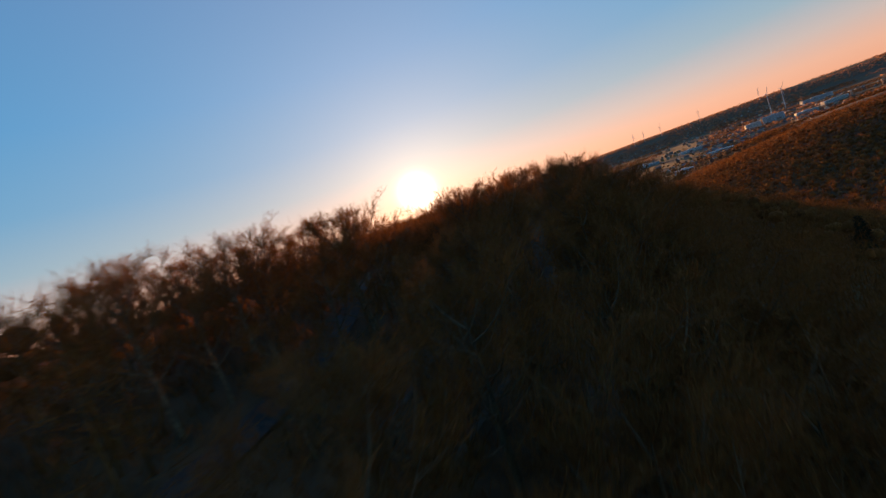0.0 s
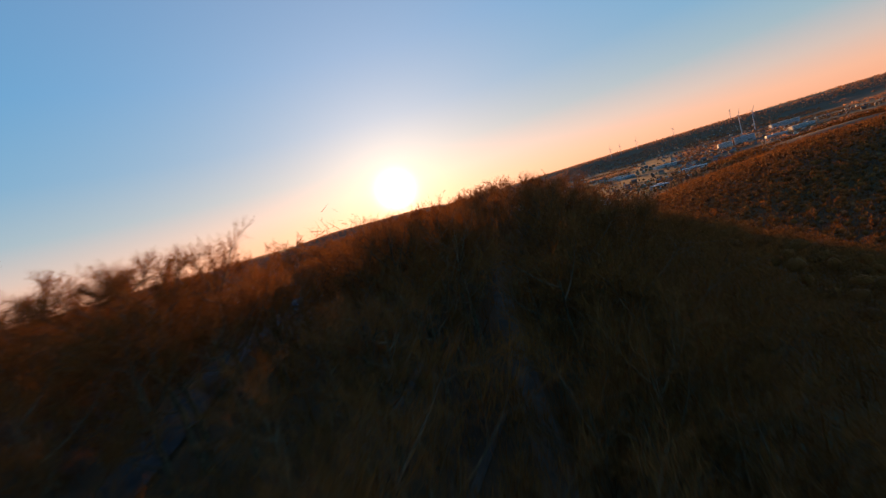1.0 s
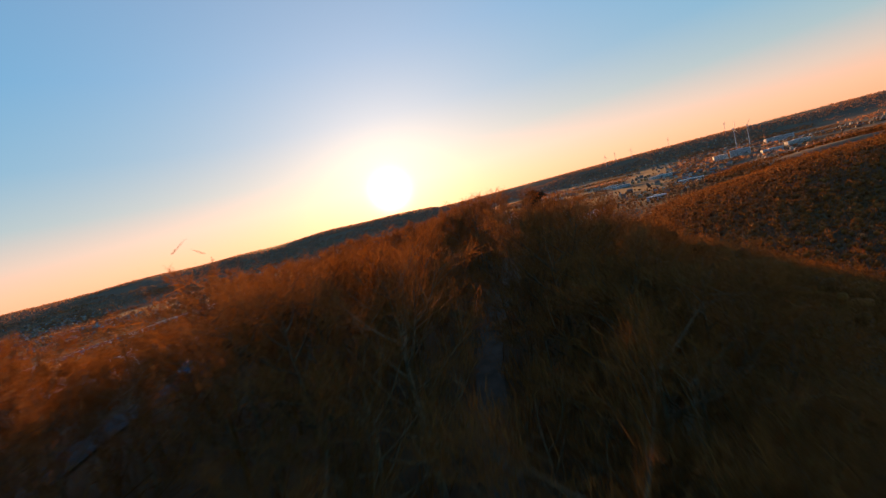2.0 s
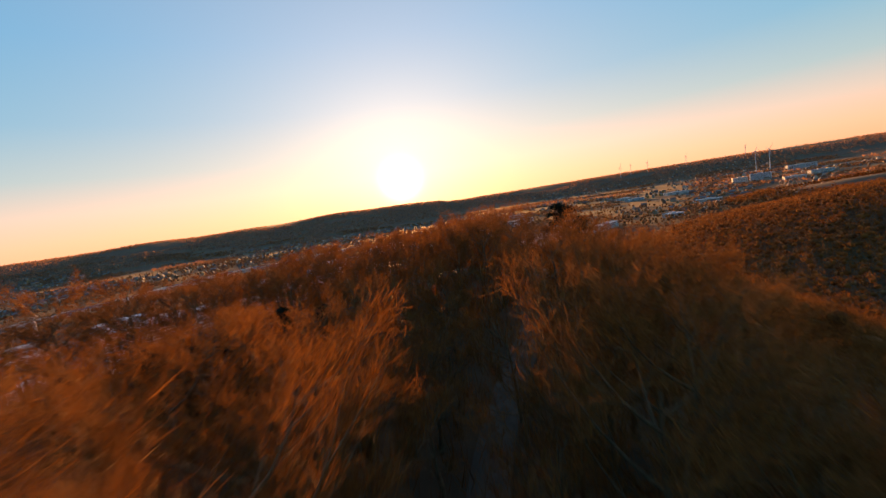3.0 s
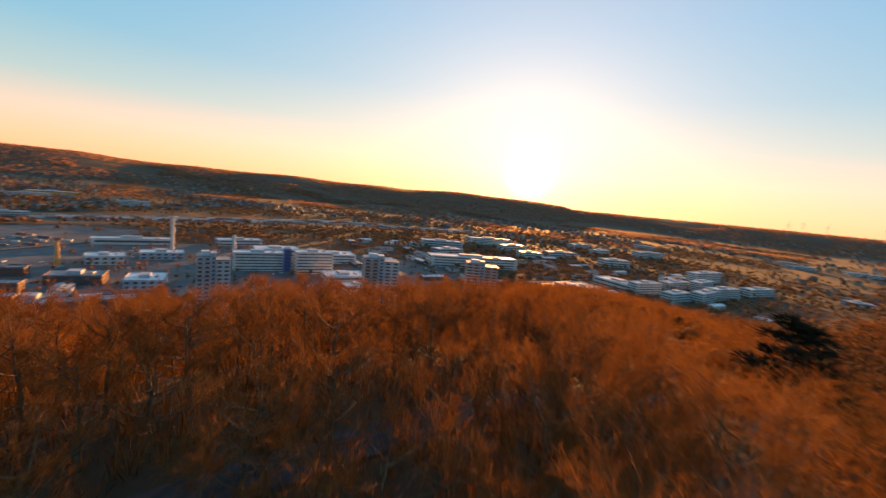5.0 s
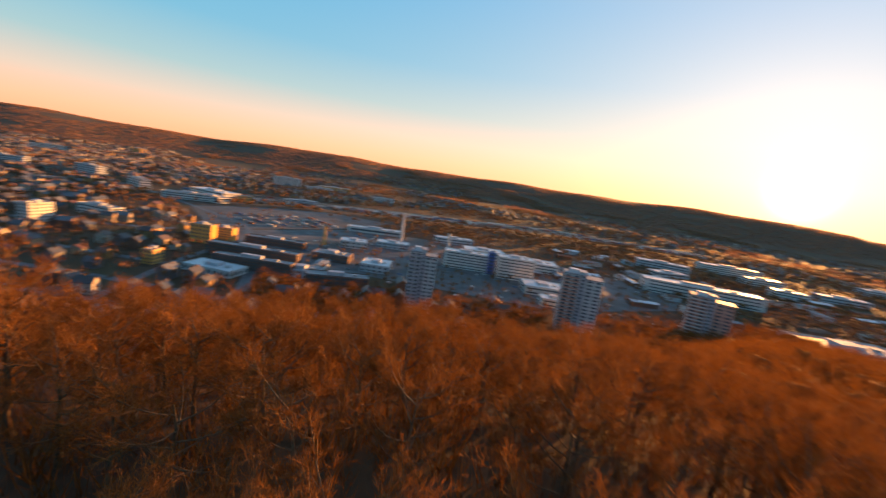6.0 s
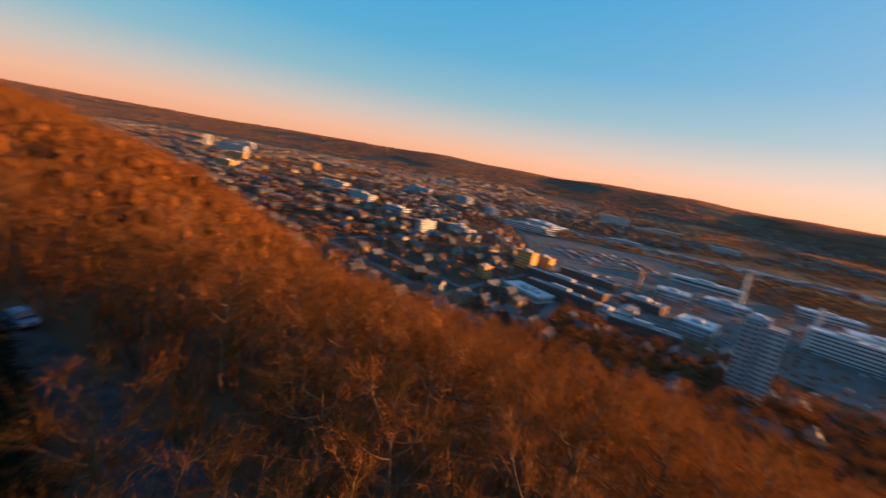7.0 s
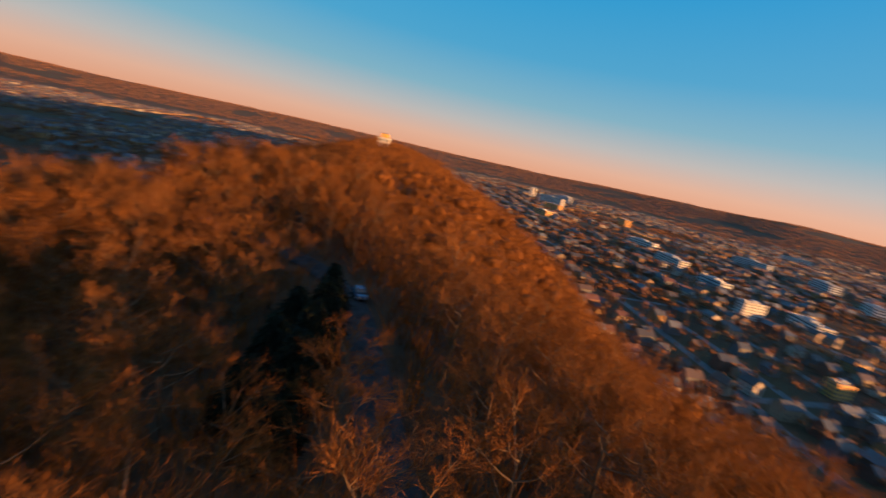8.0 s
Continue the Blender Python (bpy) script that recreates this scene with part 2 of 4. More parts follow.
def blades(start, end, width, rng):
    """Slim triangles from start to end points, one a twig."""
    n = len(start)
    d = end - start
    side = np.cross(d, rng.normal(size=(n, 3)))
    side /= np.linalg.norm(side, axis=1)[:, None] + 1e-9
    v = np.empty((n, 3, 3))
    v[:, 0], v[:, 1], v[:, 2] = start - side * width[:, None] / 2, start + side * width[:, None] / 2, end
    return v.reshape(-1, 3), np.arange(3 * n).reshape(n, 3)


# ---- the lie of the land ----
# crest of the ridge: x, y, height
CREST = np.array([(-1500, -1500, 0), (-1000, -1010, 66), (-480, -470, 96), (-300, -282, 95), (-150, -146, 94), (-60, -45, 89.5), (0, 18, 88), (22, 90, 75), (45, 200, 54), (75, 380, 20), (95, 520, 0)], float)


def smooth(u):
    u = np.clip(u, 0, 1)
    return u * u * (3 - 2 * u)


def crest_near(x, y):
    """Distance to the crest's line, its height there, and on which side the place lies (1: the town's side)."""
    best = np.full(np.shape(x), 1e9)
    high, side = np.zeros(np.shape(x)), np.zeros(np.shape(x))
    for (ax, ay, az), (bx, by, bz) in zip(CREST[:-1], CREST[1:]):
        dx, dy = bx - ax, by - ay
        u = np.clip(((x - ax) * dx + (y - ay) * dy) / (dx * dx + dy * dy), 0, 1)
        px, py = ax + u * dx, ay + u * dy
        d = np.hypot(x - px, y - py)
        hit = d < best
        best = np.where(hit, d, best)
        high = np.where(hit, az + u * (bz - az), high)
        side = np.where(hit, np.sign(dx * (y - ay) - dy * (x - ax)), side)
    return best, high, side


def waves(x, y, s, k=0.0):
    return np.sin(x / s + 1.3 + k) * np.cos(y / (s * 1.3) + 0.7 - k) + 0.5 * np.sin((x + 2 * y) / (s * 1.9) + k)


def ridge(x, y):
    d, high, side = crest_near(x, y)
    foot = np.where(side > 0, 215.0 - 50.0 * smooth((y + 90.0) / 70.0), 225.0 - 20.0 * smooth((-150.0 - y) / 150.0))
    return high * (1 - smooth((d - 2.0) / foot))


def land(x, y):
    x, y = np.asarray(x, float), np.asarray(y, float)
    z = ridge(x, y)
    z = z + np.clip(z / 40, 0, 1) * 1.6 * waves(x, y, 31.0)
    # a wooded knoll in the second valley
    z = z + 42 * np.exp(-(((x - 560) / 230) ** 2 + ((y - 330) / 190) ** 2)) + 26 * np.exp(-(((x - 950) / 330) ** 2 + ((y - 700) / 120) ** 2))
    # hills round the horizon
    r = np.hypot(x, y)
    az = np.degrees(np.arctan2(-x, y))
    west = smooth((az + 6.5) / 2.0) * (1 - smooth((az - 82) / 30))
    top = 112 + 30 * west + 9 * np.sin(az / 4.1) * west + 5 * np.sin(az / 1.7 + 2) * west + 7 * np.sin(az / 7.0) + 8 * smooth((-az - 30) / 20)
    rise = west * smooth((r - 2300) / 2200) + (1 - west) * smooth((r - 2600) / 2200) ** 1.4
    return z + top * rise


def polar_sheet(cx, cy, radii, count):
    ang = np.linspace(0, 2 * np.pi, count, endpoint=False)
    x = cx + radii[:, None] * np.cos(ang)
    y = cy + radii[:, None] * np.sin(ang)
    z = land(x, y)
    v = np.stack([x, y, z], -1).reshape(-1, 3)
    v = np.concatenate([v, [[cx, cy, float(land(cx, cy))]]])
    i, j = np.meshgrid(np.arange(len(radii) - 1), np.arange(count), indexing="ij")
    a, b = i * count + j, i * count + (j + 1) % count
    t = np.concatenate([np.stack([a, a + count, b + count], -1).reshape(-1, 3), np.stack([a, b + count, b], -1).reshape(-1, 3)])
    hub = len(v) - 1
    k = np.arange(count)
    return v, np.concatenate([t, np.stack([np.full(count, hub), k, (k + 1) % count], -1)])


RADII = np.concatenate([np.arange(4, 420, 4.0), np.geomspace(424, 4960, 95)])
gv, gt = polar_sheet(-20.0, -60.0, RADII, 400)
ground = tagged(new("ground", fast_mesh("ground", gv, gt, M_GROUND)), "brown wooded ridge, valley floor and far hills", "ground", kind="structure")
for poly in ground.data.polygons:
    poly.use_smooth = True


def ribbon(name, line, width, mat, lift, label, category, step=4.0):
    """A strip that follows the ground along a line."""
    pts = [np.array(line[0], float)]
    for a, b in zip(line[:-1], line[1:]):
        a, b = np.array(a, float), np.array(b, float)
        n = max(1, int(np.linalg.norm(b - a) / step))
        pts += [a + (b - a) * k / n for k in range(1, n + 1)]
    pts = np.array(pts)
    for _ in range(6):
        pts[1:-1] = (pts[:-2] + 2 * pts[1:-1] + pts[2:]) / 4
    way = np.gradient(pts, axis=0)
    way /= np.linalg.norm(way, axis=1)[:, None]
    nor = np.stack([-way[:, 1], way[:, 0]], -1)
    vs, cols = [], 5
    for k in range(cols):
        p = pts + nor * width * (k / (cols - 1) - 0.5)
        edge = -0.12 if k in (0, cols - 1) else 0.0
        z = np.maximum(land(p[:, 0], p[:, 1]), 0.6 * land(p[:, 0], p[:, 1]) + 0.4 * land(pts[:, 0], pts[:, 1])) + lift + edge
        vs.append(np.column_stack([p, z]))
    v = np.stack(vs, 1).reshape(-1, 3)
    f = [(i * cols + k, (i + 1) * cols + k, (i + 1) * cols + k + 1, i * cols + k + 1) for i in range(len(pts) - 1) for k in range(cols - 1)]
    return tagged(new(name, mesh_of(name, v, [q[::-1] for q in f], mat)), label, category, kind="structure"), pts


ROAD = [(-300, -390), (-190, -270), (-110, -190), (-70, -145), (-54, -117), (-49, -103), (-46.5, -88), (-47, -70), (-47, -55), (-42, -40), (-35, -32), (-27, -22), (-17, -9), (0, 9), (22, 26), (55, 40)]
TRACK = [(-50, -190), (-36, -150), (-24.5, -128), (-16, -114), (-10.5, -101), (-7, -76), (-2, -48), (5, -32), (12, -20), (17, -8), (24, 12), (34, 60), (52, 120), (90, 200)]
road, road_line = ribbon("road", ROAD, 4.2, M_ASPHALT, 0.30, "narrow grey asphalt road through the bare woods", "road")
track, track_line = ribbon("track", TRACK, 3.4, M_DIRT, 0.26, "pale dirt track through the bare woods", "path")

PATH_A = [(-20, -74), (-24, -84), (-29.5, -93), (-36, -106), (-41, -116), (-52, -138), (-66, -165)]
PATH_B = [(-12, -84), (-20.5, -99), (-28, -110), (-32, -116), (-42, -134), (-52, -155)]
path_a_line = ribbon("footpath", PATH_A, 1.0, M_DIRT, 0.2, "pale trodden footpath between bare trees", "path", 2.0)[1]
path_b_line = ribbon("footpath", PATH_B, 0.8, M_DIRT, 0.2, "narrow trodden footpath through brown undergrowth", "path", 2.0)[1]

# ---- trees ----
def tree_data(seed, height, spread, twigs=1.0):
    """A bare broad-leaved tree: a clear trunk, rising limbs that fork into branches, and a crown of fine upright twigs."""
    rng = np.random.default_rng(seed)
    lean = rng.normal(0, 0.4, 2)
    top = height * 0.80
    zs = np.linspace(0, top, 6)
    wob = rng.normal(0, 0.12, (6, 2))
    wob[0] = 0
    spine = np.column_stack([wob + lean[None] * (zs / top)[:, None], zs])
    r0 = height * 0.0135
    trunk = tube(spine, np.linspace(r0 * 1.25, r0 * 0.22, 6) + np.array([r0 * 0.35, 0, 0, 0, 0, 0]), 7)
    limbs, starts, ends = [], [], []

    def bow(p, q, sag, jitter):
        mid = (p + q) / 2 + sag + rng.normal(0, jitter, 3)
        k = np.linspace(0, 1, 5)[:, None]
        return (1 - k) ** 2 * p + 2 * k * (1 - k) * mid + k ** 2 * q

    n = int(rng.integers(11, 14))
    for k in range(n):
        u = 0.27 + 0.69 * (k + rng.random()) / n
        base = np.array([np.interp(u * top, zs, spine[:, 0]), np.interp(u * top, zs, spine[:, 1]), u * top])
        a = k * 2.4 + rng.normal(0, 0.35)
        out = np.array([math.cos(a), math.sin(a), 0.0])
        reach = spread * (1.08 - 0.75 * max(0.0, u - 0.5)) * rng.uniform(0.7, 1.02)
        tip = base + out * reach
        tip[2] = min(base[2] + height * rng.uniform(0.17, 0.30), height * rng.uniform(0.90, 0.99))
        line = bow(base, tip, out * 0.12 * reach - np.array([0, 0, 0.05 * height]), 0.2)
        limbs.append(tube(line, np.linspace(r0 * 0.40, r0 * 0.08, 5), 5))
        for j in range(6):
            s = rng.uniform(0.3, 1.0)
            p = np.array([np.interp(s, np.linspace(0, 1, 5), line[:, c]) for c in range(3)])
            d = out * 0.7 + np.array([0, 0, 0.85]) + rng.normal(0, 0.55, 3)
            d /= np.linalg.norm(d)
            d[2] = abs(d[2]) * 0.85 + 0.2
            e = p + d * spread * rng.uniform(0.30, 0.55)
            e[2] = min(e[2], height * rng.uniform(0.93, 1.0))
            twig = bow(p, e, np.array([0, 0, -0.10]), 0.10)[::2]
            limbs.append(tube(twig, [r0 * 0.15, r0 * 0.09, r0 * 0.035], 3))
            starts.append(p), ends.append(e)
        starts.append(line[2]), ends.append(tip)
    p, e = np.array(starts), np.array(ends)
    per = int(11 * twigs)
    s = rng.uniform(0.25, 1.0, (len(p), per, 1))
    st = (p[:, None] * (1 - s) + e[:, None] * s).reshape(-1, 3)
    way = np.repeat((e - p) / (np.linalg.norm(e - p, axis=1)[:, None] + 1e-9), per, axis=0)
    d = way * 0.9 + rng.normal(0, 0.55, st.shape) + np.array([0, 0, 0.30])
    d /= np.linalg.norm(d, axis=1)[:, None]
    en = st + d * rng.uniform(0.7, 1.5, (len(st), 1)) * spread / 4.4
    en[:, 2] = np.minimum(en[:, 2], height * 1.04)
    pieces = [blades(st, en, rng.uniform(0.024, 0.042, len(st)), rng)]
    k = int(7 * twigs)
    s2 = rng.uniform(0.15, 1.0, (len(st), k, 1))
    st2 = (st[:, None] * (1 - s2) + en[:, None] * s2).reshape(-1, 3)
    d2 = np.repeat(d, k, axis=0) * 0.85 + rng.normal(0, 0.55, st2.shape) + np.array([0, 0, 0.22])
    d2 /= np.linalg.norm(d2, axis=1)[:, None]
    en2 = st2 + d2 * rng.uniform(0.30, 0.72, (len(st2), 1)) * spread / 4.4
    pieces.append(blades(st2, en2, rng.uniform(0.021, 0.036, len(st2)), rng))
    return trunk, join(limbs), join(pieces)


TREES = []
KINDS = ((17.0, 4.6, M_TWIG), (17.5, 5.3, M_TWIG), (15.5, 4.1, M_TWIGB), (18.0, 4.9, M_TWIGB), (16.0, 5.4, M_TWIG), (14.0, 3.9, M_TWIG))
LABELS = ("tall bare tree with a rust-brown twig crown", "broad bare tree with dense reddish twigs", "slim bare tree with pale bark and twigs",
          "tall bare tree with forked pale limbs", "wide bare tree with a rounded brown crown", "young bare tree with fine brown twigs")
for i, (h, s, tw) in enumerate(KINDS):
    tr, li, cr = tree_data(40 + i, h, s)
    t = tagged(new("tree"), LABELS[i], "tree", "bare trees on the ridge")
    part("trunk", fast_mesh("trunk", *join([tr, li]), M_BARK), t, "forked trunk with bare limbs")
    part("crown", fast_mesh("crown", *cr, tw), t, "fine bare twigs")
    TREES.append(t)


def spruce_data(seed, height, spread):
    rng = np.random.default_rng(seed)
    st, en, w = [], [], []
    z = height * 0.1
    while z < height * 0.985:
        r = spread * (1 - z / height) ** 0.85 * rng.uniform(0.85, 1.1) + 0.12
        n = int(9 + 9 * r)
        a = rng.uniform(0, 2 * np.pi, n)
        rr = r * rng.uniform(0.75, 1.1, n)
        s = np.column_stack([0.05 * np.cos(a), 0.05 * np.sin(a), np.full(n, z + 0.25)])
        e = np.column_stack([rr * np.cos(a), rr * np.sin(a), z - 0.22 * rr])
        st.append(s), en.append(e), w.append(np.full(n, 0.5) * (0.5 + 0.3 * r))
        for _ in range(5):
            q = rng.uniform(0.3, 1, (n, 1))
            p = s * (1 - q) + e * q
            st.append(p)
            en.append(p + np.column_stack([np.cos(a), np.sin(a), np.full(n, -0.55)]) * 0.55 + rng.normal(0, 0.3, (n, 3)))
            w.append(np.full(n, 0.2))
        z += height * 0.028
    return tube([(0, 0, 0), (0, 0, height * 0.5), (0, 0, height * 0.98)], [height * 0.016, height * 0.01, 0.02], 6), blades(np.concatenate(st), np.concatenate(en), np.concatenate(w), rng)


def spruce(x, y, height, spread, seed):
    tr, cr = spruce_data(seed, height, spread)
    t = tagged(new("spruce"), "dark green spruce among the bare trees", "conifer", "spruces on the ridge")
    part("trunk", fast_mesh("trunk", *tr, M_BARK), t)
    part("crown", fast_mesh("crown", *cr, M_NEEDLE), t, "dark green needles")
    t.matrix_basis = pose(x, y, float(land(x, y)) - 0.1)
    return t


SPRUCES = [(-36, -39.8, 7.2, 3.0), (-31.3, -35.3, 7.4, 3.4), (-26, -30.6, 7.4, 3.7), (-21, -26.2, 7.2, 3.7), (-16.6, -22.4, 5.8, 3.2), (-27.5, -35.5, 7.0, 3.3), (-22.2, -31.2, 6.8, 3.5), (-17.2, -27.4, 5.6, 3.2), (78, -55, 13, 3.2), (-95, 62, 14, 3.0)]
for i, (x, y, h, s) in enumerate(SPRUCES):
    spruce(x, y, h, s, 70 + i)


def pine(x, y, height, spread, seed):
    """A broad old pine: bare trunk, a few level limbs and clumps of dark needles."""
    rng = np.random.default_rng(seed)
    spine = np.array([(0, 0, 0), (0.2, 0.1, height * 0.4), (0.1, 0.4, height * 0.72), (0.3, 0.3, height * 0.96)])
    wood_parts, st, en = [tube(spine, [0.36, 0.28, 0.18, 0.05], 8)], [], []
    for k in range(15):
        u = 0.52 + 0.45 * k / 14
        base_at = np.array([np.interp(u * height, spine[:, 2], spine[:, c]) for c in range(3)])
        a = 2.4 * k + rng.normal(0, 0.3)
        r = spread * (1.15 - 0.7 * ((u - 0.52) / 0.45) ** 1.5) * rng.uniform(0.65, 1.05)
        tip = base_at + np.array([r * math.cos(a), r * math.sin(a), rng.uniform(0.3, 1.3)])
        wood_parts.append(tube([base_at, (base_at + tip) / 2 + (0, 0, 0.2), tip], [0.1, 0.07, 0.03], 5))
        for q in np.linspace(0.45, 1.0, 4):
            c = base_at * (1 - q) + tip * q + rng.normal(0, 0.3, 3)
            d = rng.normal(0, 1, (70, 3)) * np.array([1, 1, 0.55]) * (0.62 + 0.25 * q)
            st.append(c + d * 0.35)
            en.append(c + d + np.array([0, 0, 0.25]))
    st, en = np.concatenate(st), np.concatenate(en)
    t = tagged(new("pine"), "broad old pine with dark clumps of needles", "conifer")
    part("trunk", fast_mesh("trunk", *join(wood_parts), M_BARK), t, "tall trunk with level limbs")
    part("crown", fast_mesh("crown", *blades(st, en, rng.uniform(0.12, 0.24, len(st)), rng), M_NEEDLE), t, "dark green needle clumps")
    t.matrix_basis = pose(x, y, float(land(x, y)) - 0.1)


pine(34, 23, 17.2, 4.2, 90)
pine(41, 29, 15.0, 3.6, 91)


def line_distance(p, line):
    best = np.full(len(p), 1e9)
    for a, b in zip(line[:-1], line[1:]):
        d = b - a
        u = np.clip(((p - a) @ d) / (d @ d), 0, 1)
        best = np.minimum(best, np.linalg.norm(p - (a + u[:, None] * d), axis=1))
    return best


def scatter(x0, x1, y0, y1, step, rng):
    gx, gy = np.meshgrid(np.arange(x0, x1, step), np.arange(y0, y1, step * 0.87))
    gx = gx + (np.arange(gx.shape[0]) % 2)[:, None] * step / 2
    p = np.column_stack([gx.ravel(), gy.ravel()])
    return p + rng.uniform(-0.36, 0.36, p.shape) * step


def stature(x, y):
    """How tall the trees stand: old stands in shelter, lower growth on the windy brow above the town."""
    x, y = np.asarray(x, float), np.asarray(y, float)
    ground_z = land(x, y)
    middle = np.interp(y, [-170, -117, -78, -54, -25, 0], [-30, -12, -4, -1, 0, 0])
    top = ground_z + 11.5 + 4.5 * smooth((np.hypot(x, y + 40) - 120) / 60)

    def within(v, a, b, w):
        return smooth((v - a) / w) * smooth((b - v) / w)

    flight = np.interp(y, [-240, -185, -160, -117, -78], [66.0, 78.0, 87.0, 92.0, 96.0])
    m = within(y, -240, -70, 18) * within(x, middle - 34, middle + 60, 14)
    top = top * (1 - m) + np.maximum(flight, ground_z + 8) * m
    m = within(y, -84, -30, 12) * within(x, -36, -4, 8)
    top = top * (1 - m) + np.interp(y, [-72, -56, -40], [101.2, 100.2, 99.2]) * m
    m = within(y, -92, 34, 12) * within(x, 0, 22, 6)
    top = top * (1 - m) + (np.interp(y, [-90, -60, -40, -22, 4, 20, 34], [96.5, 99.5, 102.3, 104.0, 102.5, 100.5, 96.0]) - 0.45 * np.maximum(x - 11, 0)) * m
    m = within(y, -42, -6, 8) * within(x, -30, -4, 6)
    top = top * (1 - m) + 98.2 * m
    m = within(y, -2, 60, 10) * within(x, 14 + 0.45 * np.maximum(y, 0), 70, 8)
    top = top * (1 - m) + (100.6 - 0.05 * y - 0.45 * np.maximum(x - 34, 0)) * m
    m = within(y, -110, -60, 12) * within(x, -66, -33, 8)
    top = top * (1 - m) + 104.0 * m
    m = within(y, -130, -68, 12) * within(x, -104, -52, 10)
    top = top * (1 - m) + 104.3 * m
    return np.clip(top - ground_z, 8.0, 24.0)


# stretch of the ridge that the drone skims, as a line on the plan
SKIM = np.array([(-30, -165), (-12, -117), (-3, -70), (0, -20), (0, 0)], float)
rng = np.random.default_rng(5)
wood = scatter(-1250, 420, -1250, 560, 6.6, rng)
base = land(wood[:, 0], wood[:, 1])
rz = ridge(wood[:, 0], wood[:, 1])
# trees round the feet of the high-rises, below the slope
aside = (wood[:, 0] + 214) * 0.72 - (wood[:, 1] - 224) * 0.69
ahead = (wood[:, 0] + 214) * 0.69 + (wood[:, 1] - 224) * 0.72
foot_belt = (aside > -28) & (aside < 150) & (ahead > -130) & (ahead < 300) & (np.hypot(wood[:, 0] + 214, wood[:, 1] - 224) > 20) & (np.hypot(wood[:, 0] + 120, wood[:, 1] - 316) > 24) & (np.hypot(wood[:, 0] + 38, wood[:, 1] - 408) > 26)
keep = (rz > np.where(foot_belt, 2 * waves(wood[:, 0], wood[:, 1], 30.0) - 1.6, 9 + 5 * waves(wood[:, 0], wood[:, 1], 45.0))) & (line_distance(wood, road_line) > np.where(wood[:, 0] > -19.5, 2.6, np.where(wood[:, 0] > -25, 4.0, np.where(wood[:, 1] < -58, 2.7, 5.2)))) & (line_distance(wood, track_line) > np.where(wood[:, 1] < -60, 3.6, 2.8)) & (line_distance(wood, path_a_line) > 2.6) & (line_distance(wood, path_b_line) > 1.8)
for x, y, h, s in SPRUCES + [(34, 23, 0, 2.5), (41, 29, 0, 2.5)]:
    keep &= np.hypot(wood[:, 0] - x, wood[:, 1] - y) > s + 0.8
wood, base = wood[keep], base[keep]
far = line_distance(wood, SKIM)
brow = (wood[:, 1] > -50) & (wood[:, 0] < 12)
belt = (wood[:, 1] > -118) & (wood[:, 1] < -54) & (wood[:, 0] > -78) & (wood[:, 0] < -34)
order = np.argsort(far / np.where(belt, 3.4, np.where(brow, 2.2, 1.0)))
near_ids = order[:292]
for c, i in enumerate(near_ids):
    x, y = wood[i]
    k = int(rng.integers(0, len(TREES)))
    scale = float(stature(x, y)) / KINDS[k][0] * rng.uniform(0.90, 1.05)
    wide_by = max(scale, 0.82) * rng.uniform(0.86, 1.12)
    copy_thing(TREES[k], pose(x, y, base[i] - 0.15, rng.normal(0, 2), rng.normal(0, 2), rng.uniform(0, 360)) @ Matrix.Diagonal((wide_by, wide_by, scale, 1)))
for k, t in enumerate(TREES):
    j = order[292 + k]
    t.matrix_basis = pose(wood[j, 0], wood[j, 1], base[j] - 0.15, 0, 0, 50 * k)


CORES = {}
for fine in (1, 2):
    bm_core = bmesh.new()
    bmesh.ops.create_icosphere(bm_core, subdivisions=fine, radius=1.0)
    bm_core.verts.ensure_lookup_table()
    CORES[fine] = (np.array([v.co[:] for v in bm_core.verts]), np.array([[v.index for v in f.verts] for f in bm_core.faces]))
    bm_core.free()


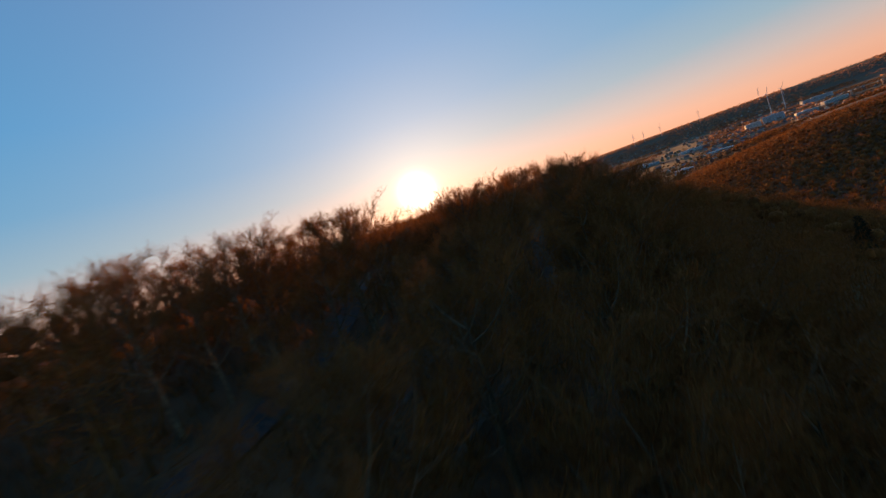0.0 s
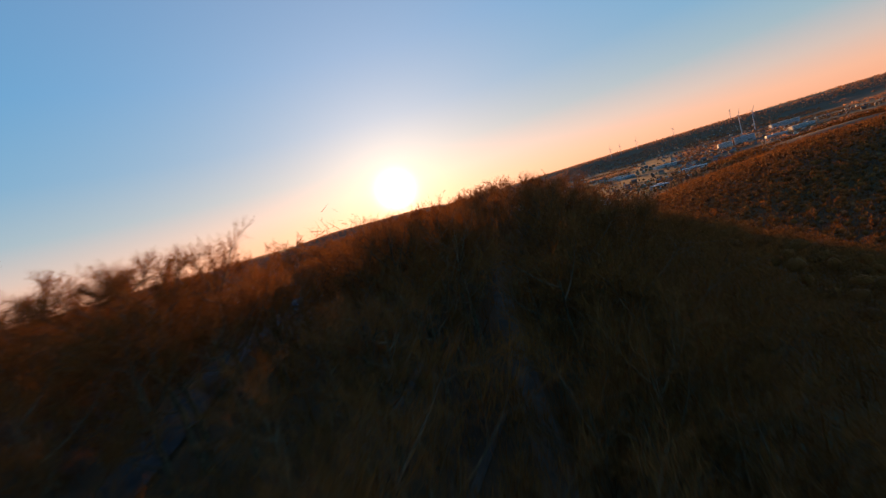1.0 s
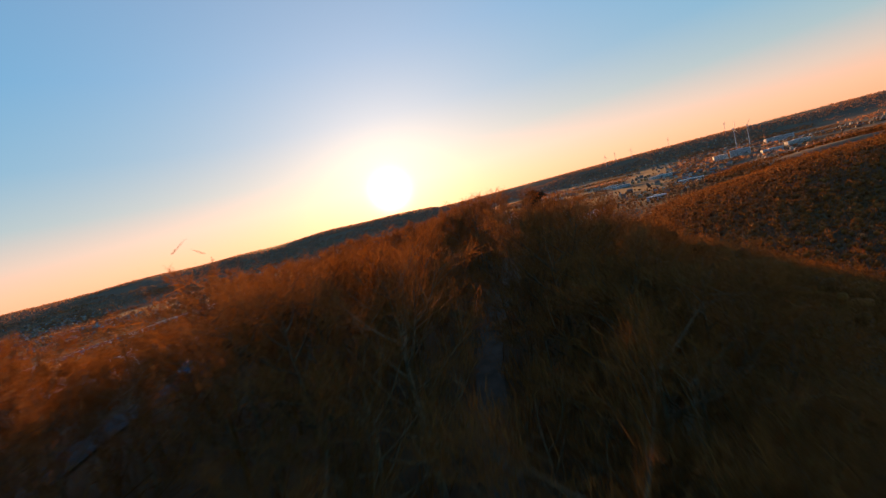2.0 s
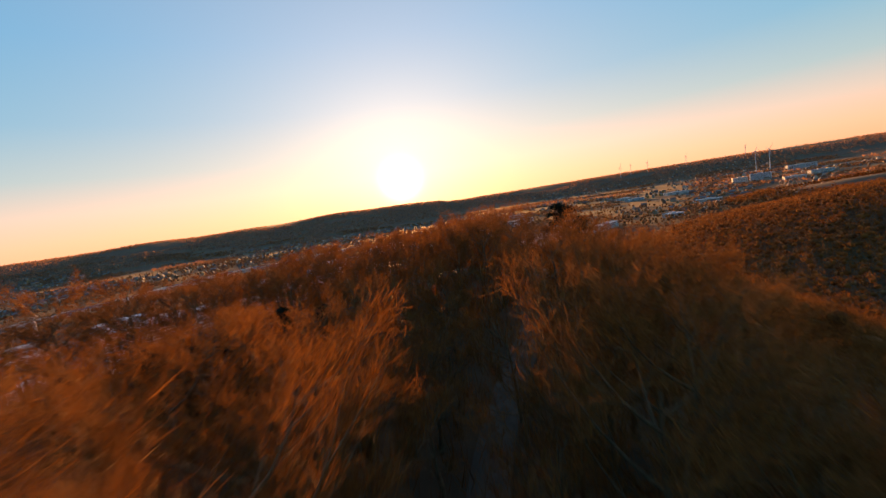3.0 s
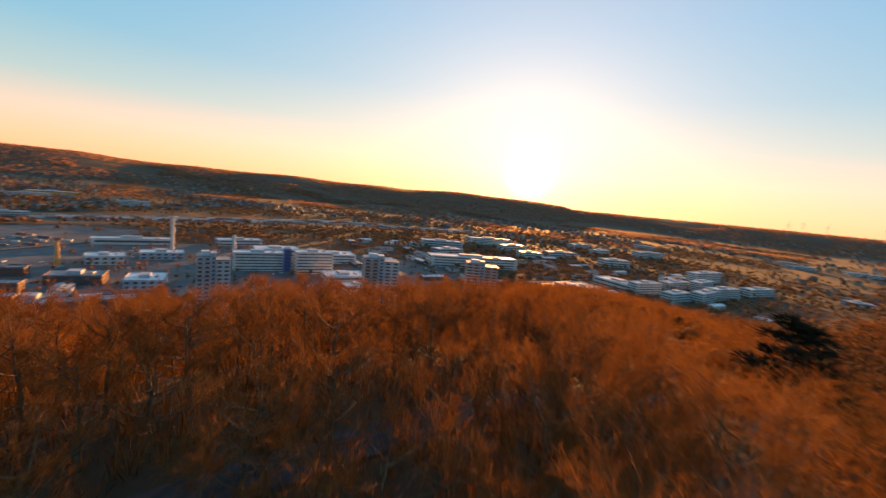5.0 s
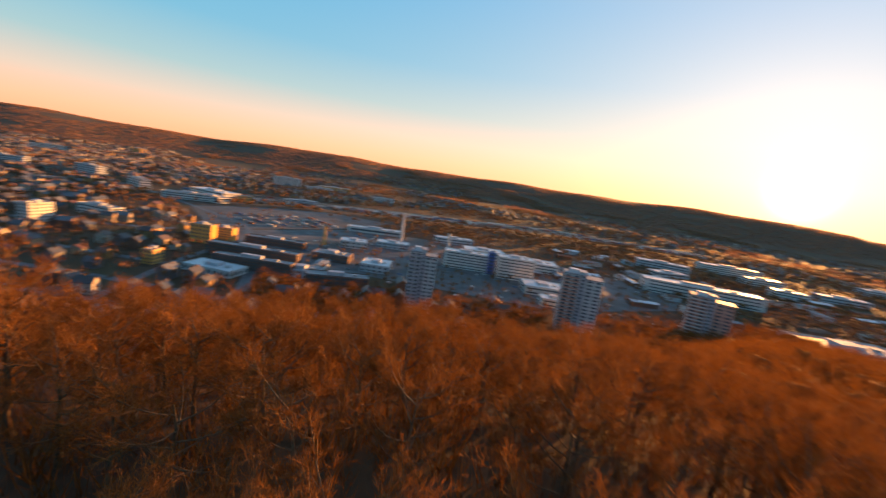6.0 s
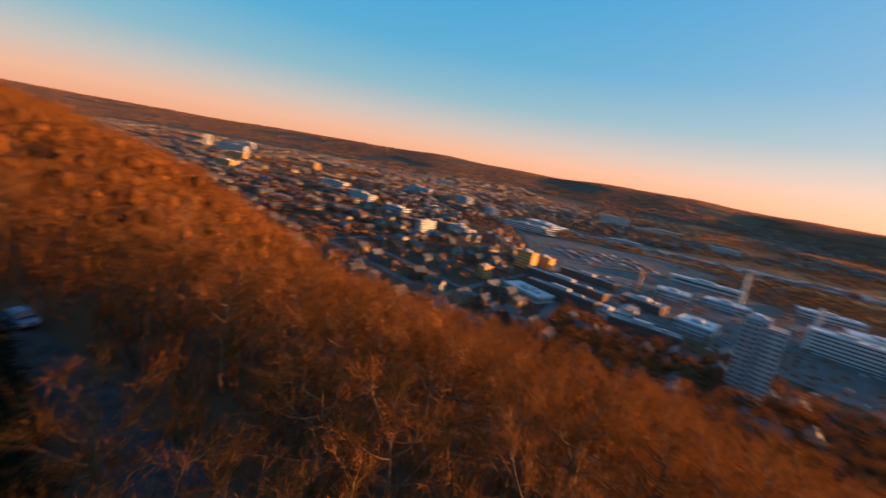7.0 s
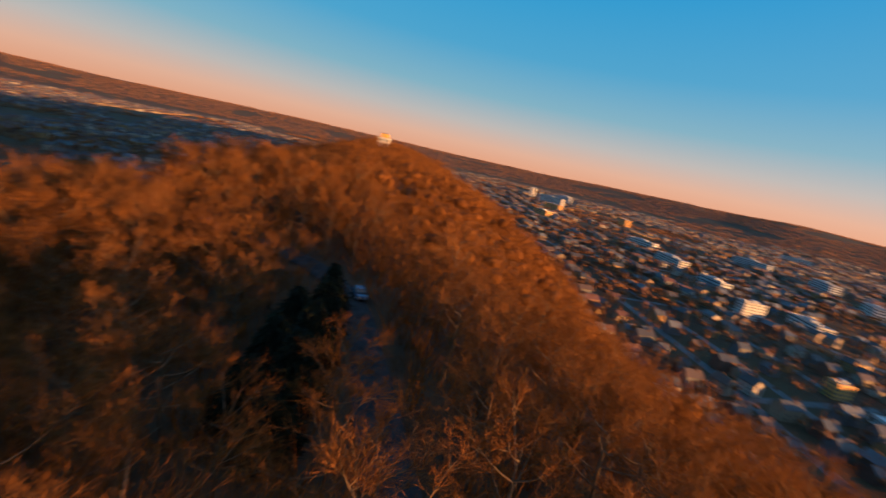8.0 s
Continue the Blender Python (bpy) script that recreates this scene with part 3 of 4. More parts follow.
def wood_mass(points, zs, height, spread, blades_each, rng, width, tall=1.0, thicket=0.0, fine=1):
    """Crowns of many bare trees as one mass of twig blades, each with an uneven dome."""
    n = len(points)
    h = height * tall * np.clip(rng.normal(0.96, 0.13, n), 0.62, 1.2)
    s = spread * np.clip(rng.normal(1.0, 0.24, n), 0.55, 1.6)
    m = blades_each
    th = rng.uniform(0, 2 * np.pi, (n, m))
    up = 1.0 - 1.75 * rng.random((n, m)) ** 1.15
    ring = np.sqrt(1 - up * up)
    lobe = 1 + 0.20 * np.sin(3 * th + rng.uniform(0, 6.28, (n, 1))) + 0.14 * np.sin(5 * th + 4 * up + rng.uniform(0, 6.28, (n, 1)))
    out_way = np.stack([ring * np.cos(th), ring * np.sin(th), up], -1)
    reach = np.stack([s[:, None] * lobe, s[:, None] * lobe, h[:, None] * 0.42 * (0.6 + 0.4 * lobe)], -1)
    core = np.stack([points[:, 0], points[:, 1], zs + h * 0.57], -1)[:, None]
    shell = rng.uniform(0.72, 1.03, (n, m, 1))
    end = core + out_way * reach * shell
    back = end - (out_way * 0.5 + np.array([0, 0, 0.3]) + rng.normal(0, 0.4, (n, m, 3))) * s[:, None, None] * rng.uniform(0.25, 0.5, (n, m, 1))
    v, t = blades(back.reshape(-1, 3), end.reshape(-1, 3), rng.uniform(0.6, 1.4, n * m) * width, rng)
    tv = []
    for a in range(3):
        tv.append(np.column_stack([points[:, 0] + 0.22 * math.cos(a * 2.1), points[:, 1] + 0.22 * math.sin(a * 2.1), zs - 0.2]))
    apex = np.column_stack([points, zs + h * 0.75])
    tv = np.stack(tv + [apex], 1).reshape(-1, 3)
    k = np.arange(n)[:, None] * 4
    tt = np.concatenate([k + np.array([[0, 1, 3]]), k + np.array([[1, 2, 3]]), k + np.array([[2, 0, 3]])])
    pieces = [(v, t), (tv, tt)]
    if thicket:
        core_v, core_t = CORES[fine]
        # the thicket of branches inside each crown, uneven
        rough = rng.uniform(0.80, 1.12, (n, len(core_v), 1)) * thicket
        hub = np.stack([points[:, 0], points[:, 1], zs + h * 0.57], -1)[:, None]
        cv = hub + core_v[None] * rough * np.stack([s, s, h * 0.42], -1)[:, None]
        ct = (np.arange(n)[:, None, None] * len(core_v) + core_t[None]).reshape(-1, 3)
        pieces.append((cv.reshape(-1, 3), ct))
    return join(pieces)


rest = order[292 + len(TREES):]
dist = far[rest]
close = rest[dist < 62]
mid = rest[(dist >= 62) & (dist < 200)]
mid = mid[rng.random(len(mid)) < 0.72]
out = rest[(dist >= 200)]
out = out[rng.random(len(out)) < np.clip(170 / far[out], 0.16, 0.7)]
v, t = wood_mass(wood[close], base[close], 1.0, 4.8, 340, rng, 0.084, stature(wood[close, 0], wood[close, 1]))
tagged(new("woodland", fast_mesh("woodland", v, t, M_WOODS)), "bare rust-brown woodland on the brow of the ridge", "woodland", kind="stuff")
v, t = wood_mass(wood[mid], base[mid], 1.0, 5.4, 200, rng, 0.127, stature(wood[mid, 0], wood[mid, 1]), 0.30, 2)
tagged(new("woodland", fast_mesh("woodland", v, t, M_WOODS)), "dense bare woodland with rust-brown crowns on the slope", "woodland", kind="stuff")
beyond = far[out] > 480
for ids, many, wide_blade, inner, said in ((out[~beyond], 160, 0.22, 0.28, "bare rust-brown woodland along the crest of the ridge"), (out[beyond], 44, 0.5, 0.45, "bare brown woodland at the far end of the ridge")):
    v, t = wood_mass(wood[ids], base[ids], 15.5, 5.6 if many > 50 else 6.6, many, rng, wide_blade, 1.0, inner)
    tagged(new("woodland", fast_mesh("woodland", v, t, M_WOODS)), said, "woodland", kind="stuff")

kp = scatter(90, 1350, -280, 900, 9.0, rng)
kz = land(kp[:, 0], kp[:, 1])
kk = ((kz > 11) | ((kp[:, 0] < 560) & (kp[:, 1] < 430))) & (ridge(kp[:, 0], kp[:, 1]) < 9) & (((kp[:, 0] - 880) / 150) ** 2 + ((kp[:, 1] - 700) / 80) ** 2 > 1)
v, t = wood_mass(kp[kk], kz[kk], 14.0, 6.4, 46, rng, 0.42, 1.0, 0.34)
tagged(new("woodland", fast_mesh("woodland", v, t, M_WOODS)), "sunlit bare woods on a knoll in the second valley", "woodland", kind="stuff")

# brushwood and leaf litter sticks under the trees
bp = scatter(-150, 110, -230, 110, 2.4, rng)
bp = bp[(line_distance(bp, SKIM) < 105) & (line_distance(bp, road_line) > 3.0) & (line_distance(bp, track_line) > 2.0) & (line_distance(bp, path_a_line) > 0.9) & (line_distance(bp, path_b_line) > 0.6)]
bz = land(bp[:, 0], bp[:, 1])
m = 18
st = np.repeat(np.column_stack([bp, bz - 0.1]), m, axis=0) + rng.normal(0, 0.6, (len(bp) * m, 3)) * np.array([1, 1, 0])
tall = np.repeat(rng.gamma(2.2, 1.15, len(bp)), m) * rng.uniform(0.35, 1.0, len(st)) + rng.uniform(0.3, 1.0, len(st))
v, t = blades(st, st + rng.normal(0, 0.30, st.shape) * np.array([1, 1, 0]) * tall[:, None] + np.column_stack([np.zeros((len(st), 2)), tall]), 0.025 + 0.022 * tall, rng)
tagged(new("undergrowth", fast_mesh("undergrowth", v, t, M_TWIG)), "dense brown brushwood on the forest floor", "undergrowth", kind="stuff")


# ---- the car on the road ----
def sheet_solid(name, sections, mat, bevel=0.0):
    """A closed skin through a row of cross sections with the same number of points."""
    n = len(sections[0])
    v = [p for s in sections for p in s]
    f = [(i * n + j, i * n + (j + 1) % n, (i + 1) * n + (j + 1) % n, (i + 1) * n + j) for i in range(len(sections) - 1) for j in range(n)]
    f += [tuple(range(n))[::-1], tuple((len(sections) - 1) * n + j for j in range(n))]
    return mesh_of(name, v, f, mat)


def section(y, w, z0, z1, top=0.9):
    return [(-w * 0.92, y, z0), (w * 0.92, y, z0), (w, y, z0 + 0.18), (w * 0.99, y, (z0 + z1) * 0.55), (w * top, y, z1), (-w * top, y, z1), (-w * 0.99, y, (z0 + z1) * 0.55), (-w, y, z0 + 0.18)]


def make_car(x, y, heading, said):
    car = tagged(new("car"), said, "car", "cars on the ridge road")
    part("body", sheet_solid("body", [section(-2.1, 0.72, 0.35, 0.72), section(-1.95, 0.84, 0.25, 0.86), section(-0.8, 0.87, 0.22, 0.92), section(0.9, 0.87, 0.22, 0.95), section(1.8, 0.85, 0.25, 0.92), section(2.08, 0.76, 0.35, 0.80)], M_CARPAINT), car)
    part("cabin", sheet_solid("cabin", [section(-1.15, 0.80, 0.88, 0.92, 0.98), section(-0.55, 0.80, 0.88, 1.38, 0.80), section(0.9, 0.80, 0.9, 1.42, 0.80), section(1.6, 0.80, 0.9, 0.96, 0.98)], M_GLASS), car, "dark car windows")
    part("roof", sheet_solid("roof", [section(-0.52, 0.66, 1.37, 1.42, 0.9), section(0.9, 0.67, 1.40, 1.46, 0.9)], M_CARPAINT), car)
    ring = [(0.3 * math.cos(a), 0.3 * math.sin(a)) for a in np.linspace(0, 2 * np.pi, 16, endpoint=False)]
    tyre = sheet_solid("tyre", [[(-0.1, p, q) for p, q in ring], [(0.1, p, q) for p, q in ring]], M_RUBBER)
    rim = sheet_solid("rim", [[(-0.11, p * 0.6, q * 0.6) for p, q in ring], [(0.11, p * 0.6, q * 0.6) for p, q in ring]], M_METAL)
    for sx in (-0.78, 0.78):
        for sy in (-1.3, 1.3):
            w = part("wheel", tyre, car, m=pose(sx, sy, 0.3))
            part("rim", rim, w)
    lamp = boxes_mesh("headlight", [(-0.14, -0.04, -0.07, 0.14, 0.04, 0.07)], M_WHITE)
    for sx in (-0.58, 0.58):
        part("headlight", lamp, car, m=pose(sx, -2.06, 0.62))
    car.matrix_basis = pose(x, y, float(land(x, y)) + 0.33, 0, 0, heading)


make_car(-43.0, -41.6, 150, "small blue-silver car parked on the narrow road")
make_car(-50.6, -107.0, 198, "blue-silver car standing on the road under bare trees")


# ---- buildings in the valley ----
def strip_pane(w, h):
    return boxes_mesh("window", [(-w / 2, -0.06, -h / 2, w / 2, 0.06, h / 2)], M_GLASS)


def block(name, label, category, x, y, w, d, h, turn, wall, floors, bays, roof=None, band=False, sides=True, z0=0.0, group="", house_top=True):
    """A flat-roofed building: walls with a plinth, roof slab with parapet and plant room, and each window on its own."""
    roof = roof or M_FLATROOF
    b = tagged(new(name), label, category, group)
    part("wall", boxes_mesh("wall", [(-w / 2, -d / 2, -3, w / 2, d / 2, h)], wall), b)
    t = 0.35
    part("roof", boxes_mesh("roof", [(-w / 2 - 0.15, -d / 2 - 0.15, h, w / 2 + 0.15, d / 2 + 0.15, h + 0.3)], roof), b)
    part("parapet", boxes_mesh("parapet", [(-w / 2 - 0.2, -d / 2 - 0.2, h + 0.304, w / 2 + 0.2, -d / 2 - 0.2 + t, h + 0.9), (-w / 2 - 0.2, d / 2 + 0.2 - t, h + 0.304, w / 2 + 0.2, d / 2 + 0.2, h + 0.9),
                                            (-w / 2 - 0.2, -d / 2 + 0.16, h + 0.304, -w / 2 - 0.2 + t, d / 2 - 0.16, h + 0.9), (w / 2 + 0.2 - t, -d / 2 + 0.16, h + 0.304, w / 2 + 0.2, d / 2 - 0.16, h + 0.9)], wall), b)
    if house_top:
        part("plant_room", boxes_mesh("plant_room", [(-w * 0.16, -d * 0.2, h + 0.304, w * 0.1, d * 0.22, h + 3.1)], M_GREYPANEL), b)
        part("roof_vent", boxes_mesh("roof_vent", [(w * 0.24, -d * 0.12, h + 0.304, w * 0.31, d * 0.05, h + 1.9)], M_METAL), b)
    fh = h / floors
    faces = [(0, -d / 2, 0, w), (0, d / 2, 0, w)] + ([(w / 2, 0, 90, d), (-w / 2, 0, 90, d)] if sides else [])
    meshes = {}
    for px, py, rot, run in faces:
        n = max(1, round(bays * run / w))
        cell = run / n
        for f in range(floors):
            zc = fh * (f + 0.55)
            if band:
                me = meshes.setdefault(("b", run), strip_pane(run * 0.92, fh * 0.36))
                part("window", me, b, m=pose(px, py, zc, 0, 0, rot))
            else:
                me = meshes.setdefault(("g", round(cell, 2)), strip_pane(cell * 0.52, fh * 0.5))
                for k in range(n):
                    o = -run / 2 + cell * (k + 0.5)
                    part("window", me, b, m=pose(px + (o if rot == 0 else 0), py + (o if rot else 0), zc, 0, 0, rot))
    b.matrix_basis = pose(x, y, z0, 0, 0, turn)
    return b


def tower(x, y, z0, w, d, h, floors, turn, wall, trim, label):
    """A high-rise of two staggered wings round a darker stair core, with a balcony to every floor of one face."""
    b = tagged(new("tower_block"), label, "tower block", "high-rises below the ridge")
    part("wall", boxes_mesh("wall", [(-w / 2, -d / 2, -4, -w * 0.08, d / 2, h)], wall), b)
    part("wing", boxes_mesh("wing", [(w * 0.08, -d / 2 + 2.2, -4, w / 2, d / 2 + 2.2, h - 3.0)], wall), b)
    part("core", boxes_mesh("core", [(-w * 0.08, -d / 2 + 3.4, -4, w * 0.08, d / 2 - 1.0, h + 2.4)], M_GREYPANEL), b, "darker stair core")
    part("roof", boxes_mesh("roof", [(-w / 2 - 0.2, -d / 2 - 0.2, h, -w * 0.08, d / 2 + 0.2, h + 0.7)], M_FLATROOF), b)
    part("roof", boxes_mesh("roof", [(w * 0.08, -d / 2 + 2.0, h - 3.0, w / 2 + 0.2, d / 2 + 2.4, h - 2.3)], M_FLATROOF), b)
    part("plant_room", boxes_mesh("plant_room", [(-w * 0.36, -d * 0.22, h + 0.7, -w * 0.12, d * 0.2, h + 3.6)], M_PALEROOF), b)
    fh = h / floors
    wing = w * 0.42
    pane_l, pane_s = strip_pane(wing * 0.30, fh * 0.46), strip_pane(d * 0.16, fh * 0.46)
    bal = boxes_mesh("balcony", [(-wing * 0.46, -1.2, -0.1, wing * 0.46, -0.01, 0.05), (-wing * 0.46, -1.2, 0.054, wing * 0.46, -1.08, 1.0)], trim)
    sill = boxes_mesh("floor_band", [(-0.09, -d / 2 + 0.1, -0.4, 0.09, d / 2 - 0.1, 0.4)], trim)
    core_pane = strip_pane(w * 0.07, fh * 0.5)
    for f in range(floors):
        z = fh * f + fh * 0.55
        part("balcony", bal, b, m=pose(-w * 0.29, -d / 2, fh * f + 0.2))
        part("floor_band", sill, b, m=pose(-w / 2, 0, fh * f + 0.2))
        part("window", core_pane, b, m=pose(0, -d / 2 + 3.4, z))
        for k in (-0.25, 0.25):
            part("window", pane_l, b, m=pose(-w * 0.29 + k * wing, -d / 2, z))
        for k in (-0.27, 0.0, 0.27):
            part("window", pane_s, b, m=pose(-w / 2 - 0.02, k * d, z, 0, 0, 90))
        if f < floors - 1:
            for k in (-0.25, 0.25):
                part("window", pane_l, b, m=pose(w * 0.29 + k * wing, -d / 2 + 2.2, z))
            part("floor_band", sill, b, m=pose(w / 2, 2.2, fh * f + 0.2))
            for k in (-0.25, 0.1):
                part("window", pane_s, b, m=pose(w / 2 + 0.02, k * d + 2.2, z, 0, 0, 90))
    b.matrix_basis = pose(x, y, z0, 0, 0, turn)
    return b


tower(-214, 224, 0, 21, 15, 51, 17, 42, M_WHITE, M_GREYPANEL, "grey-white high-rise with a balcony on every floor")
tower(-120, 316, 0, 31, 17, 50, 17, 28, M_WHITE, M_PINK, "white high-rise with reddish balcony bands")
tower(-38, 408, 0, 34, 17, 43, 14, 12, M_PINK, M_WHITE, "reddish high-rise with pale balcony bands")

block("factory_office", "white office block with dark ribbon windows", "office block", -305, 408, 56, 20, 21, 40, M_WHITE, 6, 1, M_PALEROOF, band=True)
block("factory_office", "tall white office block beside a blue stair tower", "office block", -248, 433, 44, 22, 26, 40, M_WHITE, 7, 1, M_PALEROOF, band=True)
block("stair_tower", "deep blue stair tower between two white blocks", "stair tower", -276, 421, 8, 10, 27, 40, M_BLUEPANEL, 6, 1, M_GREYPANEL, house_top=False)
block("factory_hall", "long white factory hall with window bands", "factory hall", -75, 640, 150, 30, 17, 28, M_WHITE, 4, 1, M_PALEROOF, band=True)
block("factory_hall", "low white hall beside the office block", "factory hall", -196, 410, 46, 34, 9, 40, M_WHITE, 2, 1, M_PALEROOF, band=True)
block("factory_hall", "low white hall at the foot of the wood", "factory hall", -165, 372, 26, 18, 8, 40, M_WHITE, 2, 1, M_PALEROOF, band=True)
block("workshop", "low workshop with a blue-grey flat roof", "workshop", -338, 196, 34, 22, 7, 40, M_GREYPANEL, 2, 5)
block("workshop", "dark brick workshop with a long flat roof", "workshop", -305, 212, 56, 16, 8, 52, M_DARKBRICK, 2, 9)
block("workshop", "pale roofed workshop among brick sheds", "workshop", -334, 284, 30, 34, 8, 40, M_GREYPANEL, 2, 5, M_PALEROOF)
block("workshop", "flat brick workshop with pale roof lights", "workshop", -384, 262, 40, 26, 8, 40, M_DARKBRICK, 2, 6)
block("workshop", "white workshop with roof plant", "workshop", -440, 334, 34, 26, 9, 50, M_WHITE, 2, 5, M_PALEROOF)
block("workshop", "blue-roofed hall beside the yard", "workshop", -425, 392, 44, 24, 8, 46, M_GREYPANEL, 2, 6, M_PALEROOF)
block("warehouse", "long white warehouse beside the tracks", "warehouse", -525, 446, 92, 18, 8, 48, M_WHITE, 1, 1, M_PALEROOF, band=True)
block("warehouse", "grey warehouse beside the tracks", "warehouse", -436, 545, 64, 22, 9, 52, M_GREYPANEL, 2, 1, M_PALEROOF, band=True)
block("warehouse", "white warehouse with a stepped roof", "warehouse", -345, 505, 60, 34, 11, 44, M_WHITE, 2, 1, M_PALEROOF, band=True)
block("warehouse", "pale hall behind the offices", "warehouse", -262, 520, 54, 36, 12, 40, M_WHITE, 3, 1, M_PALEROOF, band=True)
block("apartment_house", "ochre apartment house lit by the low sun", "apartment house", -489, 164, 24, 12, 20, 40, M_YELLOW, 5, 6, sides=False)
block("apartment_house", "ochre apartment house with a flat roof", "apartment house", -499, 191, 24, 12, 14.5, 40, M_YELLOW, 5, 6, sides=False)
block("apartment_house", "pinkish white apartment house above the roofs", "apartment house", -606, 43, 27, 13, 20, -52, M_WHITE, 6, 6)
block("apartment_house", "ochre apartment house near the wood", "apartment house", -413, 96, 14, 10, 12, -50, M_YELLOW, 4, 4)
block("terrace", "long dark brick terrace with dormers", "terrace", -405, 182, 92, 13, 12, 38, M_DARKBRICK, 4, 24)
block("terrace", "dark brick terrace parallel to the wood", "terrace", -368, 164, 74, 12, 11, 38, M_DARKBRICK, 4, 20)
block("terrace", "brick terrace behind the yard", "terrace", -462, 236, 70, 13, 7.5, 40, M_DARKBRICK, 2, 18)
block("supermarket", "low building with a pale blue flat roof", "shop", -372, 132, 46, 24, 5.5, 30, M_WHITE, 1, 8, M_PALEROOF)
block("shop_hall", "long commercial hall with a lit white front", "shop hall", -893, 333, 90, 40, 14, 20, M_WHITE, 3, 1, M_PALEROOF, band=True)
block("shop_hall", "white commercial hall beside the rail yard", "shop hall", -835, 305, 60, 26, 10, 20, M_WHITE, 2, 1, M_FLATROOF, band=True)
block("hospital", "large white hospital block on the far side of the tracks", "hospital", -1308, 720, 84, 26, 28, 66, M_WHITE, 8, 1, M_FLATROOF, band=True)
block("hospital", "low white hospital wing", "hospital", -1240, 800, 90, 20, 10, 66, M_WHITE, 3, 1, M_FLATROOF, band=True)
block("school", "pale flat-roofed school beyond the tracks", "school", -1300, 905, 110, 26, 10, 60, M_YELLOW, 3, 1, M_PALEROOF, band=True)
block("row_block", "pale row block beside the tracks", "apartment block", -845, 502, 60, 14, 10, 62, M_GREYPANEL, 3, 1, M_PALEROOF, band=True)
block("row_block", "white apartment row beyond the tracks", "apartment block", -1015, 890, 70, 14, 12, 50, M_WHITE, 4, 1, M_PALEROOF, band=True)
block("office_hall", "white hall with a curved pale roof", "hall", 152, 624, 70, 34, 11, -50, M_WHITE, 2, 1, M_PALEROOF, band=True)
block("office_hall", "row of low white plant halls", "hall", 68, 545, 96, 40, 8, 40, M_WHITE, 2, 1, M_FLATROOF, band=True)
block("office_hall", "flat grey plant hall among trees", "hall", 62, 470, 90, 30, 7, 40, M_GREYPANEL, 2, 1, M_FLATROOF, band=True)
for i, (x, y, w, h) in enumerate([(182, 604, 52, 17), (214, 572, 46, 14), (262, 600, 62, 16), (300, 640, 60, 18), (340, 810, 96, 20), (300, 715, 60, 15), (386, 720, 70, 14), (250, 690, 60, 12)]):
    block("terraced_flats", "white stepped flats with window bands", "flats", x, y, w, 17, h, 38 + 6 * (i % 3), M_WHITE, max(3, h // 3), 1, M_PALEROOF, band=True, group="white flats")
for i, (x, y, w, h) in enumerate([(-170, 850, 90, 14), (-80, 1020, 120, 16), (-20, 960, 70, 12), (-140, 760, 60, 10), (196, 890, 60, 15), (340, 1180, 90, 16), (165, 1230, 70, 12), (205, 1120, 60, 12), (20, 860, 50, 12), (90, 960, 80, 10)]):
    block("works_hall", "distant pale works hall with a flat roof", "works hall", x, y, w, 26, h, 24 + 9 * (i % 4), M_WHITE if i % 3 else M_GREYPANEL, max(2, h // 4), 1, M_PALEROOF, band=True, group="distant works halls")
for i, (x, y, w, h) in enumerate([(-842, 268, 80, 12), (-862, 366, 50, 10), (-985, 228, 60, 18), (-1160, 184, 70, 22), (-882, -76, 80, 16), (-1093, -429, 60, 18), (-1670, -635, 120, 30), (-2001, -712, 90, 26), (-1753, -760, 60, 44), (-1500, -300, 60, 24), (-2253, -779, 80, 24), (-1300, 60, 80, 16), (-1900, 200, 90, 18), (-2350, 560, 70, 26), (-655, 106, 50, 12), (-760, 0, 46, 14), (-1060, -160, 70, 14), (-1400, -520, 60, 20)]):
    block("city_block", "pale city block catching the last sun", "city block", x, y, w, 18, h, (-30 + 17 * i) % 90, (M_WHITE, M_YELLOW, M_WHITE, M_GREYPANEL)[i % 4], max(3, h // 4), 1, M_FLATROOF, band=True, group="city blocks")
for i, (x, y, w, h) in enumerate([(1416, 1484, 70, 26), (1340, 1500, 50, 20), (1966, 1848, 130, 22), (1020, 1427, 90, 9), (860, 1440, 70, 8), (793, 964, 60, 7), (1309, 1231, 60, 12), (1551, 1364, 80, 12), (527, 719, 34, 7), (890, 1572, 60, 8), (426, 1526, 70, 10)]):
    block("village_hall", "pale flat building among houses in the second valley", "hall", x, y, w, 22, h, -40 + 13 * (i % 5), M_WHITE if i % 2 else M_GREYPANEL, max(2, h // 4), 1, M_PALEROOF, band=True, z0=float(land(x, y)), group="halls in the second valley")

keep_tower = block("lookout_house", "pale hilltop house with a lookout storey above the trees", "house", -308, -301, 11, 10, 18, 30, M_WHITE, 5, 4, z0=float(land(-308, -301)), house_top=False)
part("lookout_storey", boxes_mesh("lookout_storey", [(-3.6, -3.2, 18.31, 3.6, 3.2, 22.5)], M_YELLOW), keep_tower)
part("lookout_roof", boxes_mesh("lookout_roof", [(-4.2, -3.8, 22.504, 4.2, 3.8, 23.1)], M_FLATROOF), keep_tower)


